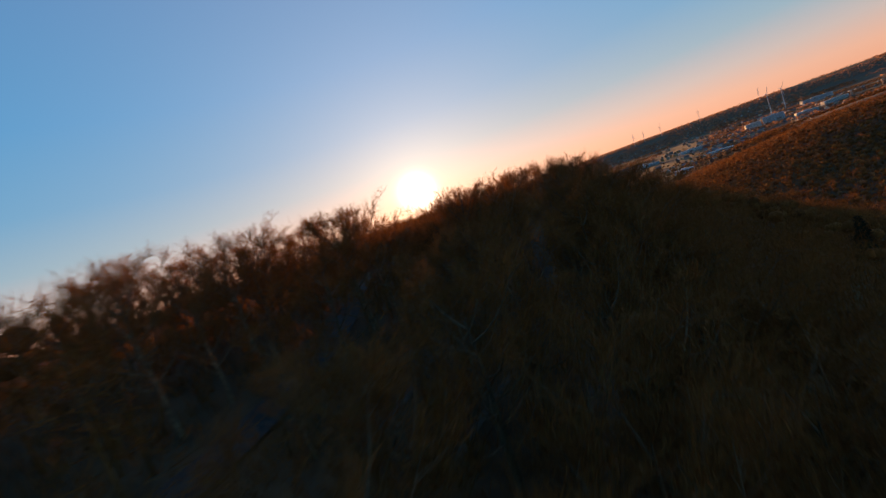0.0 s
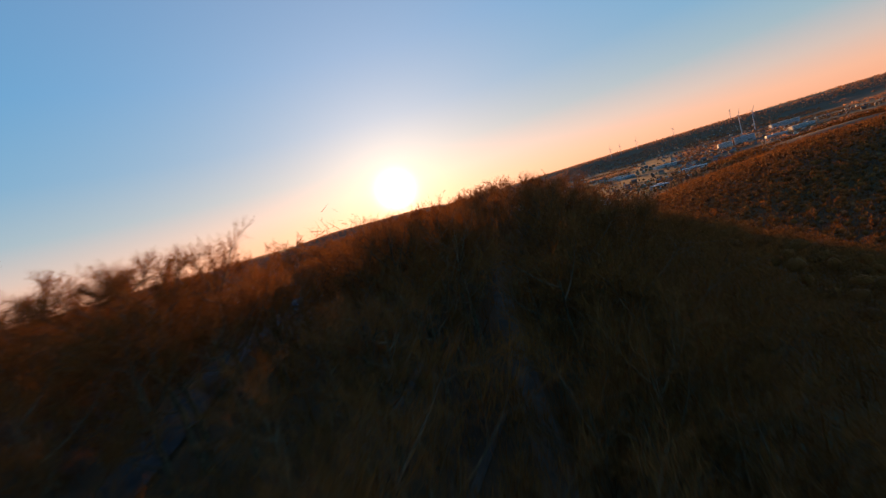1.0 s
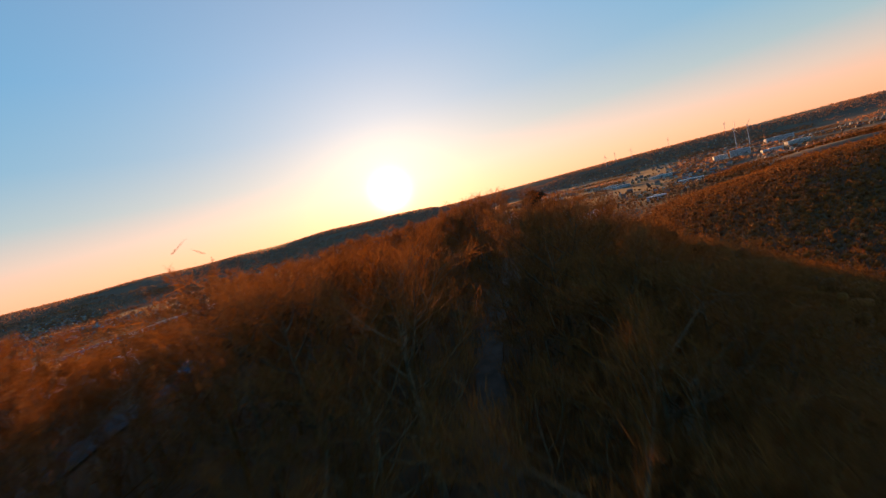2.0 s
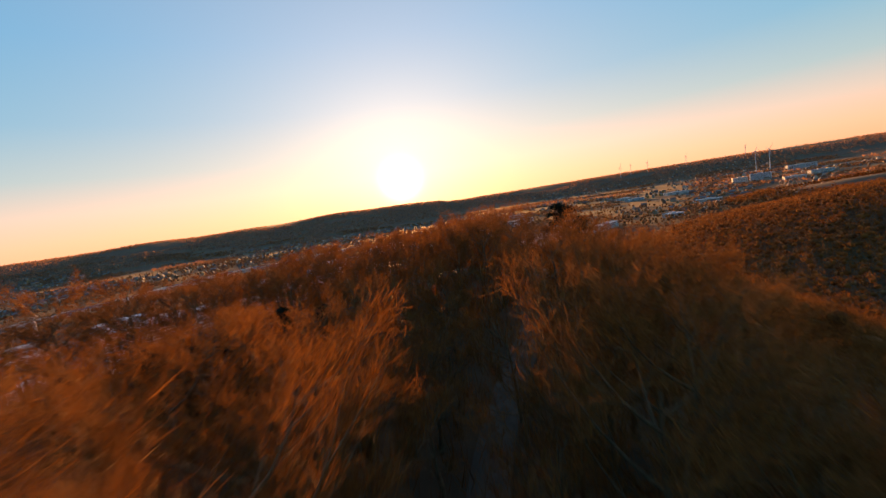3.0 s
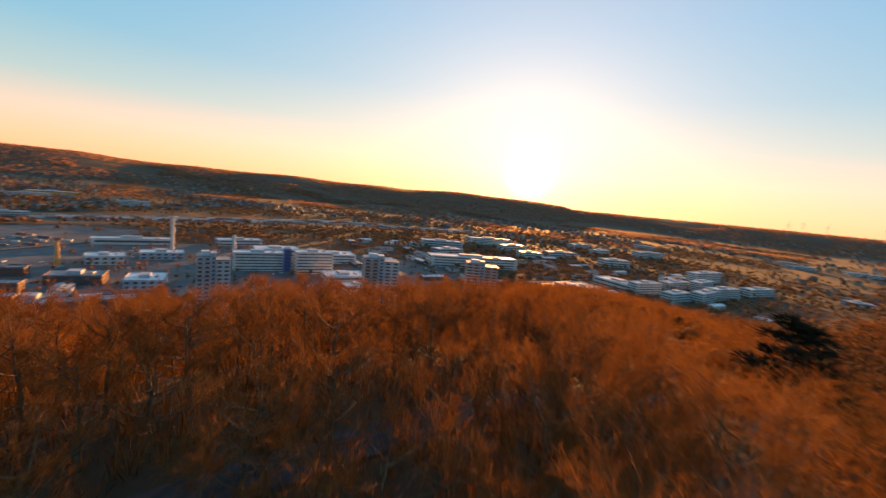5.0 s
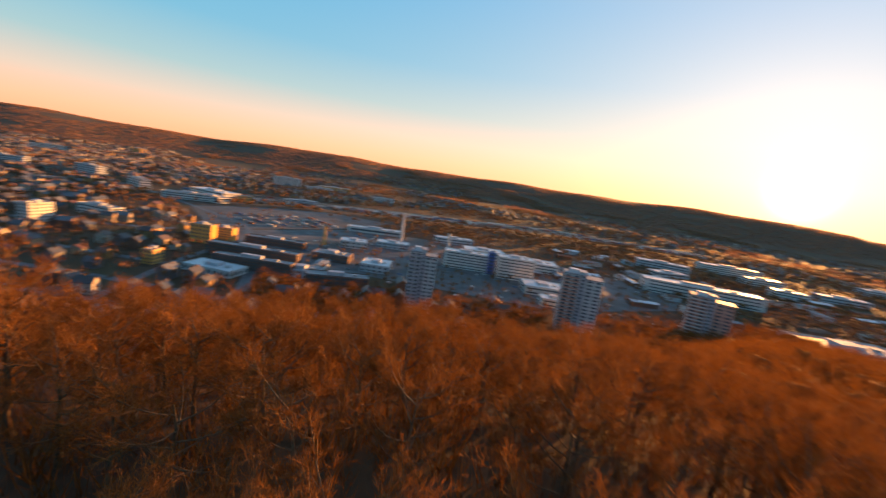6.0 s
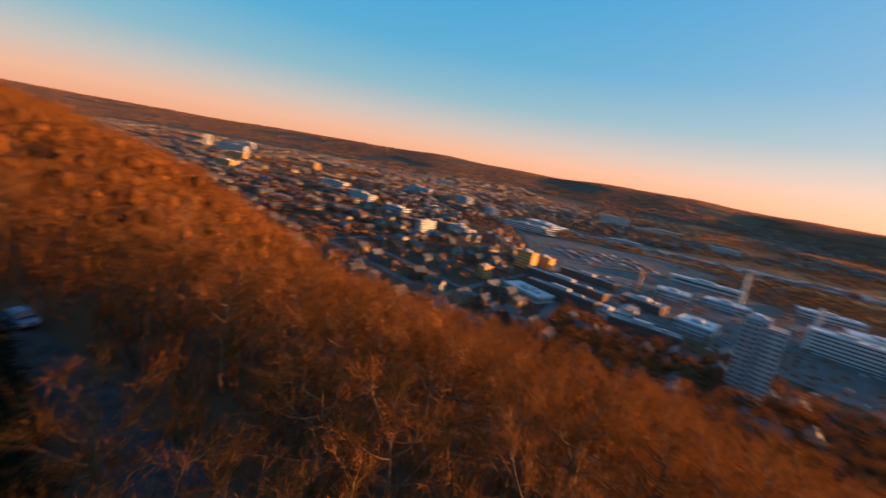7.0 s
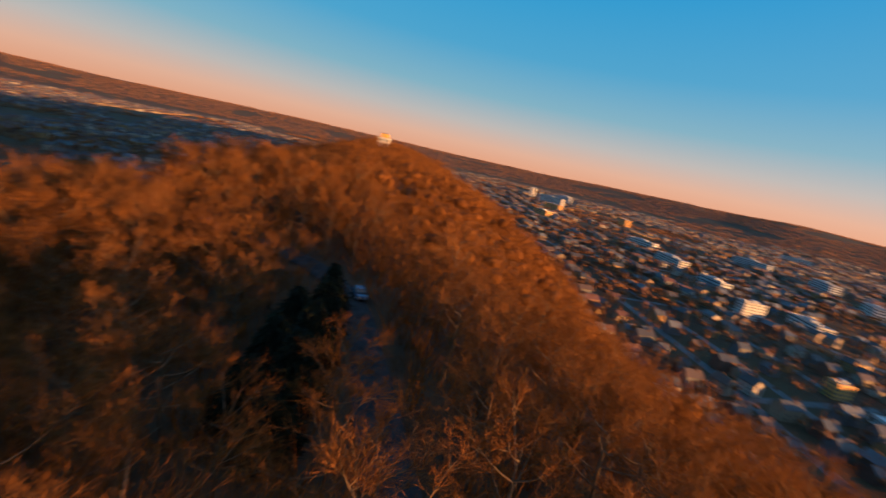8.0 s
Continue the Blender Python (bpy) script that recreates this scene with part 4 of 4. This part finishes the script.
def chimney(x, y, h, r, mat, label, flange=True):
    c = tagged(new("chimney_stack"), label, "chimney")
    zs = np.array([0, h * 0.3, h * 0.7, h])
    v, t = tube(np.column_stack([0 * zs, 0 * zs, zs]), [r, r * 0.9, r * 0.78, r * 0.7], 16)
    part("shaft", fast_mesh("shaft", v, t, mat), c)
    if flange:
        v, t = tube([(0, 0, h - 0.6), (0, 0, h - 0.3), (0, 0, h + 0.4), (0, 0, h + 0.6)], [r * 0.72, r * 1.9, r * 1.9, r * 0.5], 16)
        part("platform", fast_mesh("platform", v, t, M_METAL), c)
    part("foot", boxes_mesh("foot", [(-r * 1.4, -r * 1.4, -1, r * 1.4, r * 1.4, 1.6)], M_GREYPANEL), c)
    c.matrix_basis = pose(x, y, 0)


chimney(-446, 428, 47, 2.6, M_WHITE, "tall slim white factory chimney with a platform")
chimney(-404, 492, 24, 2.6, M_WHITE, "short white factory chimney behind the offices", False)
chimney(-450, 294, 26, 2.2, M_YELLOW, "old brick chimney among the workshops", False)


def turbine(x, y, hub, blade, turn):
    t = tagged(new("wind_turbine"), "slim white wind turbine on the horizon", "wind turbine", "wind turbines")
    v, f = tube([(0, 0, 0), (0, 0, hub)], [hub * 0.022, hub * 0.012], 10)
    part("mast", fast_mesh("mast", v, f, M_GREYPANEL), t)
    part("nacelle", boxes_mesh("nacelle", [(-1.6, -3, hub - 1.6, 1.6, 5, hub + 1.6)], M_GREYPANEL), t)
    v, f = tube([(0, 0, 0), (0, 0, blade * 0.25), (0, 0, blade)], [blade * 0.022, blade * 0.036, blade * 0.008], 4)
    me = fast_mesh("blade", v, f, M_GREYPANEL)
    for k in range(3):
        part("blade", me, t, m=pose(0, -3.6, hub, 0, turn + 120 * k, 0))
    t.matrix_basis = pose(x, y, float(land(x, y)) - 1, 0, 0, turn)


for x, y, h, r, a in ((1990, 2140, 118, 45, 20), (2085, 2150, 118, 45, 75), (1980, 3600, 90, 36, 10), (2100, 3640, 90, 36, 50), (2240, 3600, 85, 36, 95), (2560, 3520, 85, 34, 30), (2900, 3250, 85, 34, 65)):
    turbine(x, y, h, r, a)


def house_parts(w, le, h, rise):
    """Wall with gables, roof of two thick slopes, and a chimney for a house of width w, length le."""
    v = [(-w / 2, -le / 2, -2), (w / 2, -le / 2, -2), (w / 2, -le / 2, h), (0, -le / 2, h + rise), (-w / 2, -le / 2, h),
         (-w / 2, le / 2, -2), (w / 2, le / 2, -2), (w / 2, le / 2, h), (0, le / 2, h + rise), (-w / 2, le / 2, h)]
    f = [(0, 1, 2, 3, 4), (9, 8, 7, 6, 5), (1, 6, 7, 2), (5, 0, 4, 9), (2, 7, 8, 3), (9, 4, 3, 8)]
    o, k, t = 0.45, rise / (w / 2), 0.28
    x0, z0, l2 = w / 2 + o, h - o * k, le / 2 + 0.4
    rv, rf = [], []
    for s in (-1, 1):
        b = len(rv)
        rv += [(s * x0, -l2, z0 + 0.03), (0, -l2, h + rise + 0.03), (0, l2, h + rise + 0.03), (s * x0, l2, z0 + 0.03),
               (s * x0, -l2, z0 + t), (0, -l2, h + rise + t), (0, l2, h + rise + t), (s * x0, l2, z0 + t)]
        q = [(0, 1, 2, 3), (7, 6, 5, 4), (0, 4, 5, 1), (1, 5, 6, 2), (2, 6, 7, 3), (3, 7, 4, 0)]
        rf += [tuple(b + i for i in (c if s < 0 else c[::-1])) for c in q]
    return (v, f), (rv, rf)


def shed(x, y, w, le, h, turn, wall, roof, label):
    """A low workshop with a shallow gabled roof and a door."""
    b = tagged(new("shed"), label, "shed", "sheds round the works")
    (v, f), (rv, rf) = house_parts(w, le, h, w * 0.13)
    part("wall", mesh_of("wall", v, f, wall), b)
    part("roof", mesh_of("roof", rv, rf, roof), b)
    part("door", boxes_mesh("door", [(-1.6, -le / 2 - 0.06, 0, 1.6, -le / 2 + 0.05, 3.2)], M_GREYPANEL), b)
    for k in (-0.3, 0.0, 0.3):
        part("skylight", boxes_mesh("skylight", [(w * 0.16, k * le - 0.8, h + w * 0.09, w * 0.3, k * le + 0.8, h + w * 0.13)], M_GLASS), b)
    b.matrix_basis = pose(x, y, 0, 0, 0, turn)


SHED_RNG = random.Random(3)
placed = []
while len(placed) < 62:
    x, y = SHED_RNG.uniform(-560, 330), SHED_RNG.uniform(180, 900)
    if y < 0.45 * x + 390 and x < 40 and y > 0.9 * x + 560 - 60 * SHED_RNG.random() or (x > -330 and y > 480 and y < 880):
        if ridge(x, y) < 3 and all(math.hypot(x - p, y - q) > 30 for p, q in placed) and all(math.hypot(x - o.matrix_basis.translation.x, y - o.matrix_basis.translation.y) > 32 for o in scene.objects if o.type == "EMPTY" and o.parent is None and o.name.startswith(("factory", "tower", "office", "workshop", "warehouse", "terrace", "works", "stair", "apartment"))):
            placed.append((x, y))
for i, (x, y) in enumerate(placed):
    shed(x, y, SHED_RNG.uniform(9, 16), SHED_RNG.uniform(16, 34), SHED_RNG.uniform(4, 7.5), 42 + SHED_RNG.choice((0, 90)) + SHED_RNG.uniform(-6, 6), (M_DARKBRICK, M_GREYPANEL, M_WHITE, M_DARKBRICK)[i % 4], (M_FLATROOF, M_PALEROOF, M_DARKBRICK)[i % 3],
         ("dark brick shed with a felt roof", "grey metal shed with a pale roof", "white workshop with a tiled roof", "old brick shed with skylights")[i % 4])

# ---- yards and railway ----
def patch(name, corners, mat, z, label, category):
    return tagged(new(name, mesh_of(name, [(x, y, z) for x, y in corners], [tuple(range(len(corners)))], mat)), label, category, kind="structure")


patch("rail_yard", [(-1000, 250), (-640, 250), (-600, 560), (-430, 900), (-130, 1290), (-190, 1410), (-520, 1130), (-760, 790), (-900, 500)], M_BALLAST, 0.10, "brown railway yard with many tracks", "rail yard")
patch("yard", [(-770, 245), (-562, 200), (-562, 440), (-620, 560), (-730, 505), (-775, 380)], M_LOT, 0.16, "wide grey concrete yard", "yard")
patch("yard", [(-560, 190), (-380, 215), (-150, 360), (-60, 560), (-150, 620), (-400, 580), (-555, 425)], M_LOT, 0.13, "paved factory yard between the halls", "yard")
patch("yard", [(20, 440), (130, 430), (330, 560), (430, 760), (360, 860), (200, 720), (40, 600)], M_LOT, 0.14, "paved ground round the white flats", "yard")
patch("meadow", [(740, 660), (820, 625), (950, 650), (1020, 720), (960, 775), (820, 755)], M_FIELD, 0.0, "green winter meadow", "meadow")
meadow = bpy.data.objects["meadow"]
for vert in meadow.data.vertices:
    vert.co.z = float(land(vert.co.x, vert.co.y)) + 0.6
STREETS = []
for line, width, said in (([(-160, 120), (-240, 96), (-330, 40), (-480, -80), (-640, -230), (-820, -420), (-1000, -620)], 9, "town street at the foot of the wood"),
                          ([(-560, 470), (-600, 250), (-560, 160), (-640, 20), (-820, -160), (-1100, -440), (-1500, -760)], 11, "main street through the town"),
                          ([(-300, 120), (-430, 200), (-600, 260), (-900, 240), (-1400, 150), (-2000, 60)], 10, "street across the town"),
                          ([(-300, 110), (-400, 40), (-560, -100), (-720, -270), (-900, -470)], 8, "residential street between gabled houses"),
                          ([(-400, 110), (-520, 20), (-680, -130), (-860, -330), (-1080, -560)], 8, "residential street between gabled houses"),
                          ([(-330, 40), (-420, 120), (-500, 215)], 7, "cross street between gabled houses"),
                          ([(-480, -80), (-590, 30), (-720, 170)], 7, "cross street between gabled houses"),
                          ([(-640, -230), (-760, -100), (-900, 60), (-1000, 200)], 8, "cross street between gabled houses")):
    STREETS.append(ribbon("street", line, width, M_STREET, 0.22 + 0.012 * len(STREETS), said, "street", 12)[1])

rng = np.random.default_rng(9)
RAIL = np.array([(-960, 300), (-880, 480), (-735, 760), (-500, 1100), (-170, 1340)], float)


def along(line, off, step):
    pts = []
    for a, b in zip(line[:-1], line[1:]):
        d = (b - a) / np.linalg.norm(b - a)
        n = np.array([-d[1], d[0]])
        for s in np.arange(0, np.linalg.norm(b - a), step):
            pts.append((*(a + d * s + n * off), math.atan2(d[1], d[0])))
    return pts


def turned_boxes(items):
    """Boxes as x, y, angle, length, width, z0, z1 in one mesh."""
    vs, fs = [], []
    for x, y, a, le, wi, z0, z1 in items:
        v, f = box_data(-le / 2, -wi / 2, z0, le / 2, wi / 2, z1, base=len(vs))
        c, s = math.cos(a), math.sin(a)
        vs += [(x + c * p - s * q, y + s * p + c * q, r) for p, q, r in v]
        fs += f
    return vs, fs


rails = [(x, y, a, 21, 0.35, 0.12, 0.36) for off in range(-56, 60, 8) for g in (-0.75, 0.75) for x, y, a in along(RAIL, off + g, 20)]
tagged(new("rails", mesh_of("rails", *turned_boxes(rails), M_METAL)), "parallel steel rails in the yard", "rails", kind="stuff")
wagons = [(x, y, a, 17, 3.0, 0.9, 4.2) for off in (-40, -32, -8, 16, 40) for x, y, a in along(RAIL, off, 18.5) if math.sin(x * 0.013 + off) > 0.15]
tagged(new("wagons", mesh_of("wagons", *turned_boxes(wagons), M_WAGONS)), "rows of goods wagons standing in the yard", "wagons", kind="stuff")
trucks = [(-690 + 9 * i + 2 * j, 270 + 22 * j, 0.7, 7.0, 2.4, 0.3, 2.9) for i in range(13) for j in range(7) if rng.random() < 0.6]
tagged(new("parked_trucks", mesh_of("parked_trucks", *turned_boxes(trucks), M_WAGONS)), "parked trucks and vans in rows on the yard", "trucks", kind="stuff")
cars = [(x, y, a + (0 if rng.random() < 0.5 else 1.57), 4.2, 1.8, 0.2, 1.5) for x, y, a in [(rng.uniform(-520, 300), rng.uniform(240, 640), rng.uniform(0, 3)) for _ in range(320)]]
tagged(new("parked_cars", mesh_of("parked_cars", *turned_boxes(cars), M_WAGONS)), "many parked cars between the halls", "cars", kind="stuff")


# ---- houses ----
HOUSES = []
for w, le, h, rise in ((6.8, 8.4, 5.2, 3.0), (7.4, 9.6, 5.6, 3.2), (8.4, 12.0, 7.8, 3.8), (6.6, 7.8, 3.2, 3.6), (9.2, 15.0, 8.4, 3.6)):
    (v, f), (rv, rf) = house_parts(w, le, h, rise)
    hs = tagged(new("house"), "gabled town house with pale walls and a tiled roof", "house", "houses of the town")
    part("wall", mesh_of("wall", v, f, M_HOUSEWALL), hs)
    part("roof", mesh_of("roof", rv, rf, M_HOUSEROOF), hs, "dark tiled gable roof")
    part("chimney", boxes_mesh("chimney", [(0.9, le * 0.16, h + rise * 0.4, 1.7, le * 0.16 + 0.8, h + rise + 1.0)], M_DARKBRICK), hs)
    pane = boxes_mesh("window", [(-0.65, -0.05, -0.75, 0.65, 0.05, 0.75)], M_GLASS)
    for fl in range(1 if h < 4 else 2):
        for k in (-1, 1):
            for s in (-1, 1):
                part("window", pane, hs, m=pose(s * w / 2, k * le * 0.24, 1.7 + 2.8 * fl, 0, 0, 90))
    HOUSES.append((hs, w, le, (v, f), (rv, rf)))

KEEP_OUT = [(o.matrix_basis.translation.x, o.matrix_basis.translation.y, max(c.dimensions.x for c in o.children if c.name.startswith("wall")) * 0.5 + 11) for o in scene.objects
            if o.parent is None and o.type == "EMPTY" and any(c.name.startswith("wall") for c in o.children) and not o.name.startswith("house") and o.name != "house"]
YARD = np.array([(-560, 170), (-370, 200), (-140, 340), (-40, 560), (-170, 650), (-420, 620), (-560, 440)], float)


FREIGHT = np.array([(-800, 235), (-560, 185), (-545, 440), (-610, 570), (-740, 530)], float)


def inside(p, poly):
    hit = np.zeros(len(p), bool)
    for (ax, ay), (bx, by) in zip(poly, np.roll(poly, -1, axis=0)):
        cond = (ay > p[:, 1]) != (by > p[:, 1])
        hit ^= cond & (p[:, 0] < (bx - ax) * (p[:, 1] - ay) / (by - ay + 1e-12) + ax)
    return hit


def plots(x0, x1, y0, y1, turn, along_step, row_step, fill, rng, wave):
    """House plots in rows of streets."""
    c, s = math.cos(turn), math.sin(turn)
    cx, cy = (x0 + x1) / 2, (y0 + y1) / 2
    reach = math.hypot(x1 - x0, y1 - y0) / 2
    out = []
    for r, v in enumerate(np.arange(-reach, reach, row_step)):
        for u in np.arange(-reach, reach, along_step):
            if rng.random() > fill:
                continue
            uu, vv = u + rng.normal(0, 2.5), v + (5 if r % 2 else -5) + 14 * math.sin(u / 110 + r * 0.35) + rng.normal(0, 2.5)
            out.append((cx + c * uu - s * vv, cy + s * uu + c * vv, turn + (0 if rng.random() < 0.7 else math.pi / 2) + rng.normal(0, 0.06)))
    p = np.array(out)
    ok = (p[:, 0] > x0) & (p[:, 0] < x1) & (p[:, 1] > y0) & (p[:, 1] < y1)
    return p[ok & ((waves(p[:, 0], p[:, 1], wave) > -0.45) | (np.hypot(p[:, 0], p[:, 1]) < 750))]


def clear(p):
    ok = (ridge(p[:, 0], p[:, 1]) < 10.0) & (line_distance(p[:, :2], RAIL) > 95) & ~inside(p[:, :2], YARD) & ~inside(p[:, :2], FREIGHT)
    for line in STREETS:
        ok &= line_distance(p[:, :2], line) > 9.5
    for x, y, r in KEEP_OUT:
        ok &= np.hypot(p[:, 0] - x, p[:, 1] - y) > r
    return p[ok]


def off_knoll(p):
    return p[land(p[:, 0], p[:, 1]) < 10.0]


town = np.concatenate([clear(plots(-1250, -150, -900, 330, 0.82, 15.0, 25, 0.66, rng, 120)),
                       clear(plots(-1500, -900, 300, 1500, 1.05, 18, 32, 0.55, rng, 140)),
                       clear(plots(-900, 500, 1200, 2300, 0.4, 19, 40, 0.4, rng, 150))])
town = town[np.argsort(np.hypot(town[:, 0], town[:, 1]))]
second = np.concatenate([off_knoll(clear(plots(560, 2300, 650, 2300, -0.7, 21, 44, 0.25, rng, 170))), clear(plots(-1500, 100, -2700, -900, 0.8, 17, 31, 0.62, rng, 190))])
outer = np.concatenate([clear(plots(-2700, -1250, -1600, 800, 0.7, 19, 34, 0.6, rng, 170)), clear(plots(-2300, -1500, 500, 2300, 1.0, 22, 44, 0.4, rng, 150)), clear(plots(900, 2600, 2300, 3400, -0.6, 26, 60, 0.3, rng, 200))])
for c, (x, y, a) in enumerate(town[:290]):
    hs = HOUSES[int(rng.choice(5, p=(0.25, 0.25, 0.22, 0.1, 0.18)))][0]
    copy_thing(hs, pose(x, y, float(land(x, y)), 0, 0, math.degrees(a)))
for k, (hs, *_) in enumerate(HOUSES):
    x, y, a = town[290 + k]
    hs.matrix_basis = pose(x, y, float(land(x, y)), 0, 0, math.degrees(a))

wv, wf, rv_, rf_ = [], [], [], []
for x, y, a in np.concatenate([town[295:], second, outer]):
    _, _, _, (v, f), (rv, rf) = HOUSES[int(rng.choice(5, p=(0.25, 0.25, 0.22, 0.1, 0.18)))]
    c, s, z = math.cos(a), math.sin(a), float(land(x, y))
    for src, dv, df, faces in ((v, wv, wf, f), (rv, rv_, rf_, rf)):
        b = len(dv)
        dv += [(x + c * p - s * q, y + s * p + c * q, z + r) for p, q, r in src]
        df += [tuple(b + i for i in g) for g in faces]
far_houses = tagged(new("distant_houses", mesh_of("walls", wv, wf, M_HOUSEWALLS)), "many distant gabled houses with pale walls", "houses", kind="stuff")
tagged(part("distant_roofs", mesh_of("roofs", rv_, rf_, M_HOUSEROOFS), far_houses), "dark tiled roofs", kind="stuff")

# ---- trees between the houses and woods in the distance ----
tp = scatter(-1700, 700, -1000, 1700, 12.5, rng)
tp = tp[(ridge(tp[:, 0], tp[:, 1]) < 22) & (line_distance(tp, RAIL) > 62) & (rng.random(len(tp)) < np.clip(1.35 - np.hypot(tp[:, 0], tp[:, 1]) / 1000, 0.14, 0.85))]
ok = ~(inside(tp, YARD) & (rng.random(len(tp)) < 0.45)) & ~(inside(tp, FREIGHT) & (rng.random(len(tp)) < 0.88)) & ~((np.abs(tp[:, 0] + 495) < 35) & (tp[:, 1] > 165) & (tp[:, 1] < 330))
for x, y, r in KEEP_OUT:
    ok &= np.hypot(tp[:, 0] - x, tp[:, 1] - y) > r - 6
for line in STREETS:
    ok &= line_distance(tp, line) > 7.0
tp = tp[ok]
by = np.hypot(tp[:, 0], tp[:, 1]) < 780
for ids, many, wide_blade, inner, said in ((by, 46, 0.26, 0.34, "bare brown trees between the nearer houses"), (~by, 14, 0.6, 0.62, "bare brown trees between the distant houses")):
    v, t = wood_mass(tp[ids], land(tp[ids, 0], tp[ids, 1]), 12.5, 4.6, many, rng, wide_blade, 1.0, inner)
    tagged(new("town_trees", fast_mesh("town_trees", v, t, M_COPSE)), said, "trees", kind="stuff")

vp = scatter(-2700, 2600, -2700, 2700, 25, rng)
r = np.hypot(vp[:, 0], vp[:, 1])
vk = (r > 420) & (ridge(vp[:, 0], vp[:, 1]) < 12) & (line_distance(vp, RAIL) > 66) & ~inside(vp, YARD) & ~inside(vp, FREIGHT)
vk &= waves(vp[:, 0], vp[:, 1], 95.0) + 0.45 * waves(vp[:, 0], vp[:, 1], 31.0) + rng.normal(0, 0.12, len(vp)) > np.where((vp[:, 0] > -560) & (vp[:, 0] < 500) & (vp[:, 1] > 500) & (vp[:, 1] < 1500), 0.0, np.where(vp[:, 1] > -0.8 * vp[:, 0] + 500, 0.25, 0.75))
vp = vp[vk]
v, t = wood_mass(vp, land(vp[:, 0], vp[:, 1]) - 2.0, 11.0, 13.5, 18, rng, 1.1, 1.0, 0.42)
tagged(new("valley_trees", fast_mesh("valley_trees", v, t, M_COPSE)), "bare brown copses across the valley floor", "trees", kind="stuff")

fp = scatter(-4800, 4800, -4800, 4800, 44, rng)
r = np.hypot(fp[:, 0], fp[:, 1])
hill = land(fp[:, 0], fp[:, 1]) > 14
mask = (r < 4880) & (r > 1500) & (ridge(fp[:, 0], fp[:, 1]) < 2) & (line_distance(fp, RAIL) > 120) & ~inside(fp, YARD)
mask &= (waves(fp[:, 0], fp[:, 1], 210.0) + 0.5 * waves(fp[:, 0], fp[:, 1], 71.0) > np.where(hill, -0.75, np.where((fp[:, 0] < -150) & (fp[:, 0] > -1300) & (fp[:, 1] > -900) & (fp[:, 1] < 1300), 1.2, 0.35)))
mask &= ~((fp[:, 1] < -600) & (fp[:, 0] < 400) & (r < 3300) & (rng.random(len(fp)) < 0.85))
fp = fp[mask]
# crowns on the far hills, in the brown lightened to stand for haze
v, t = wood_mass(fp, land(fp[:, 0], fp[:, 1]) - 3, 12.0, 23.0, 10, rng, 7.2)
tagged(new("distant_woods", fast_mesh("distant_woods", v, t, M_HAZEWOOD)), "bare woods on the far hills, brown paled as if by haze", "woods", kind="stuff")
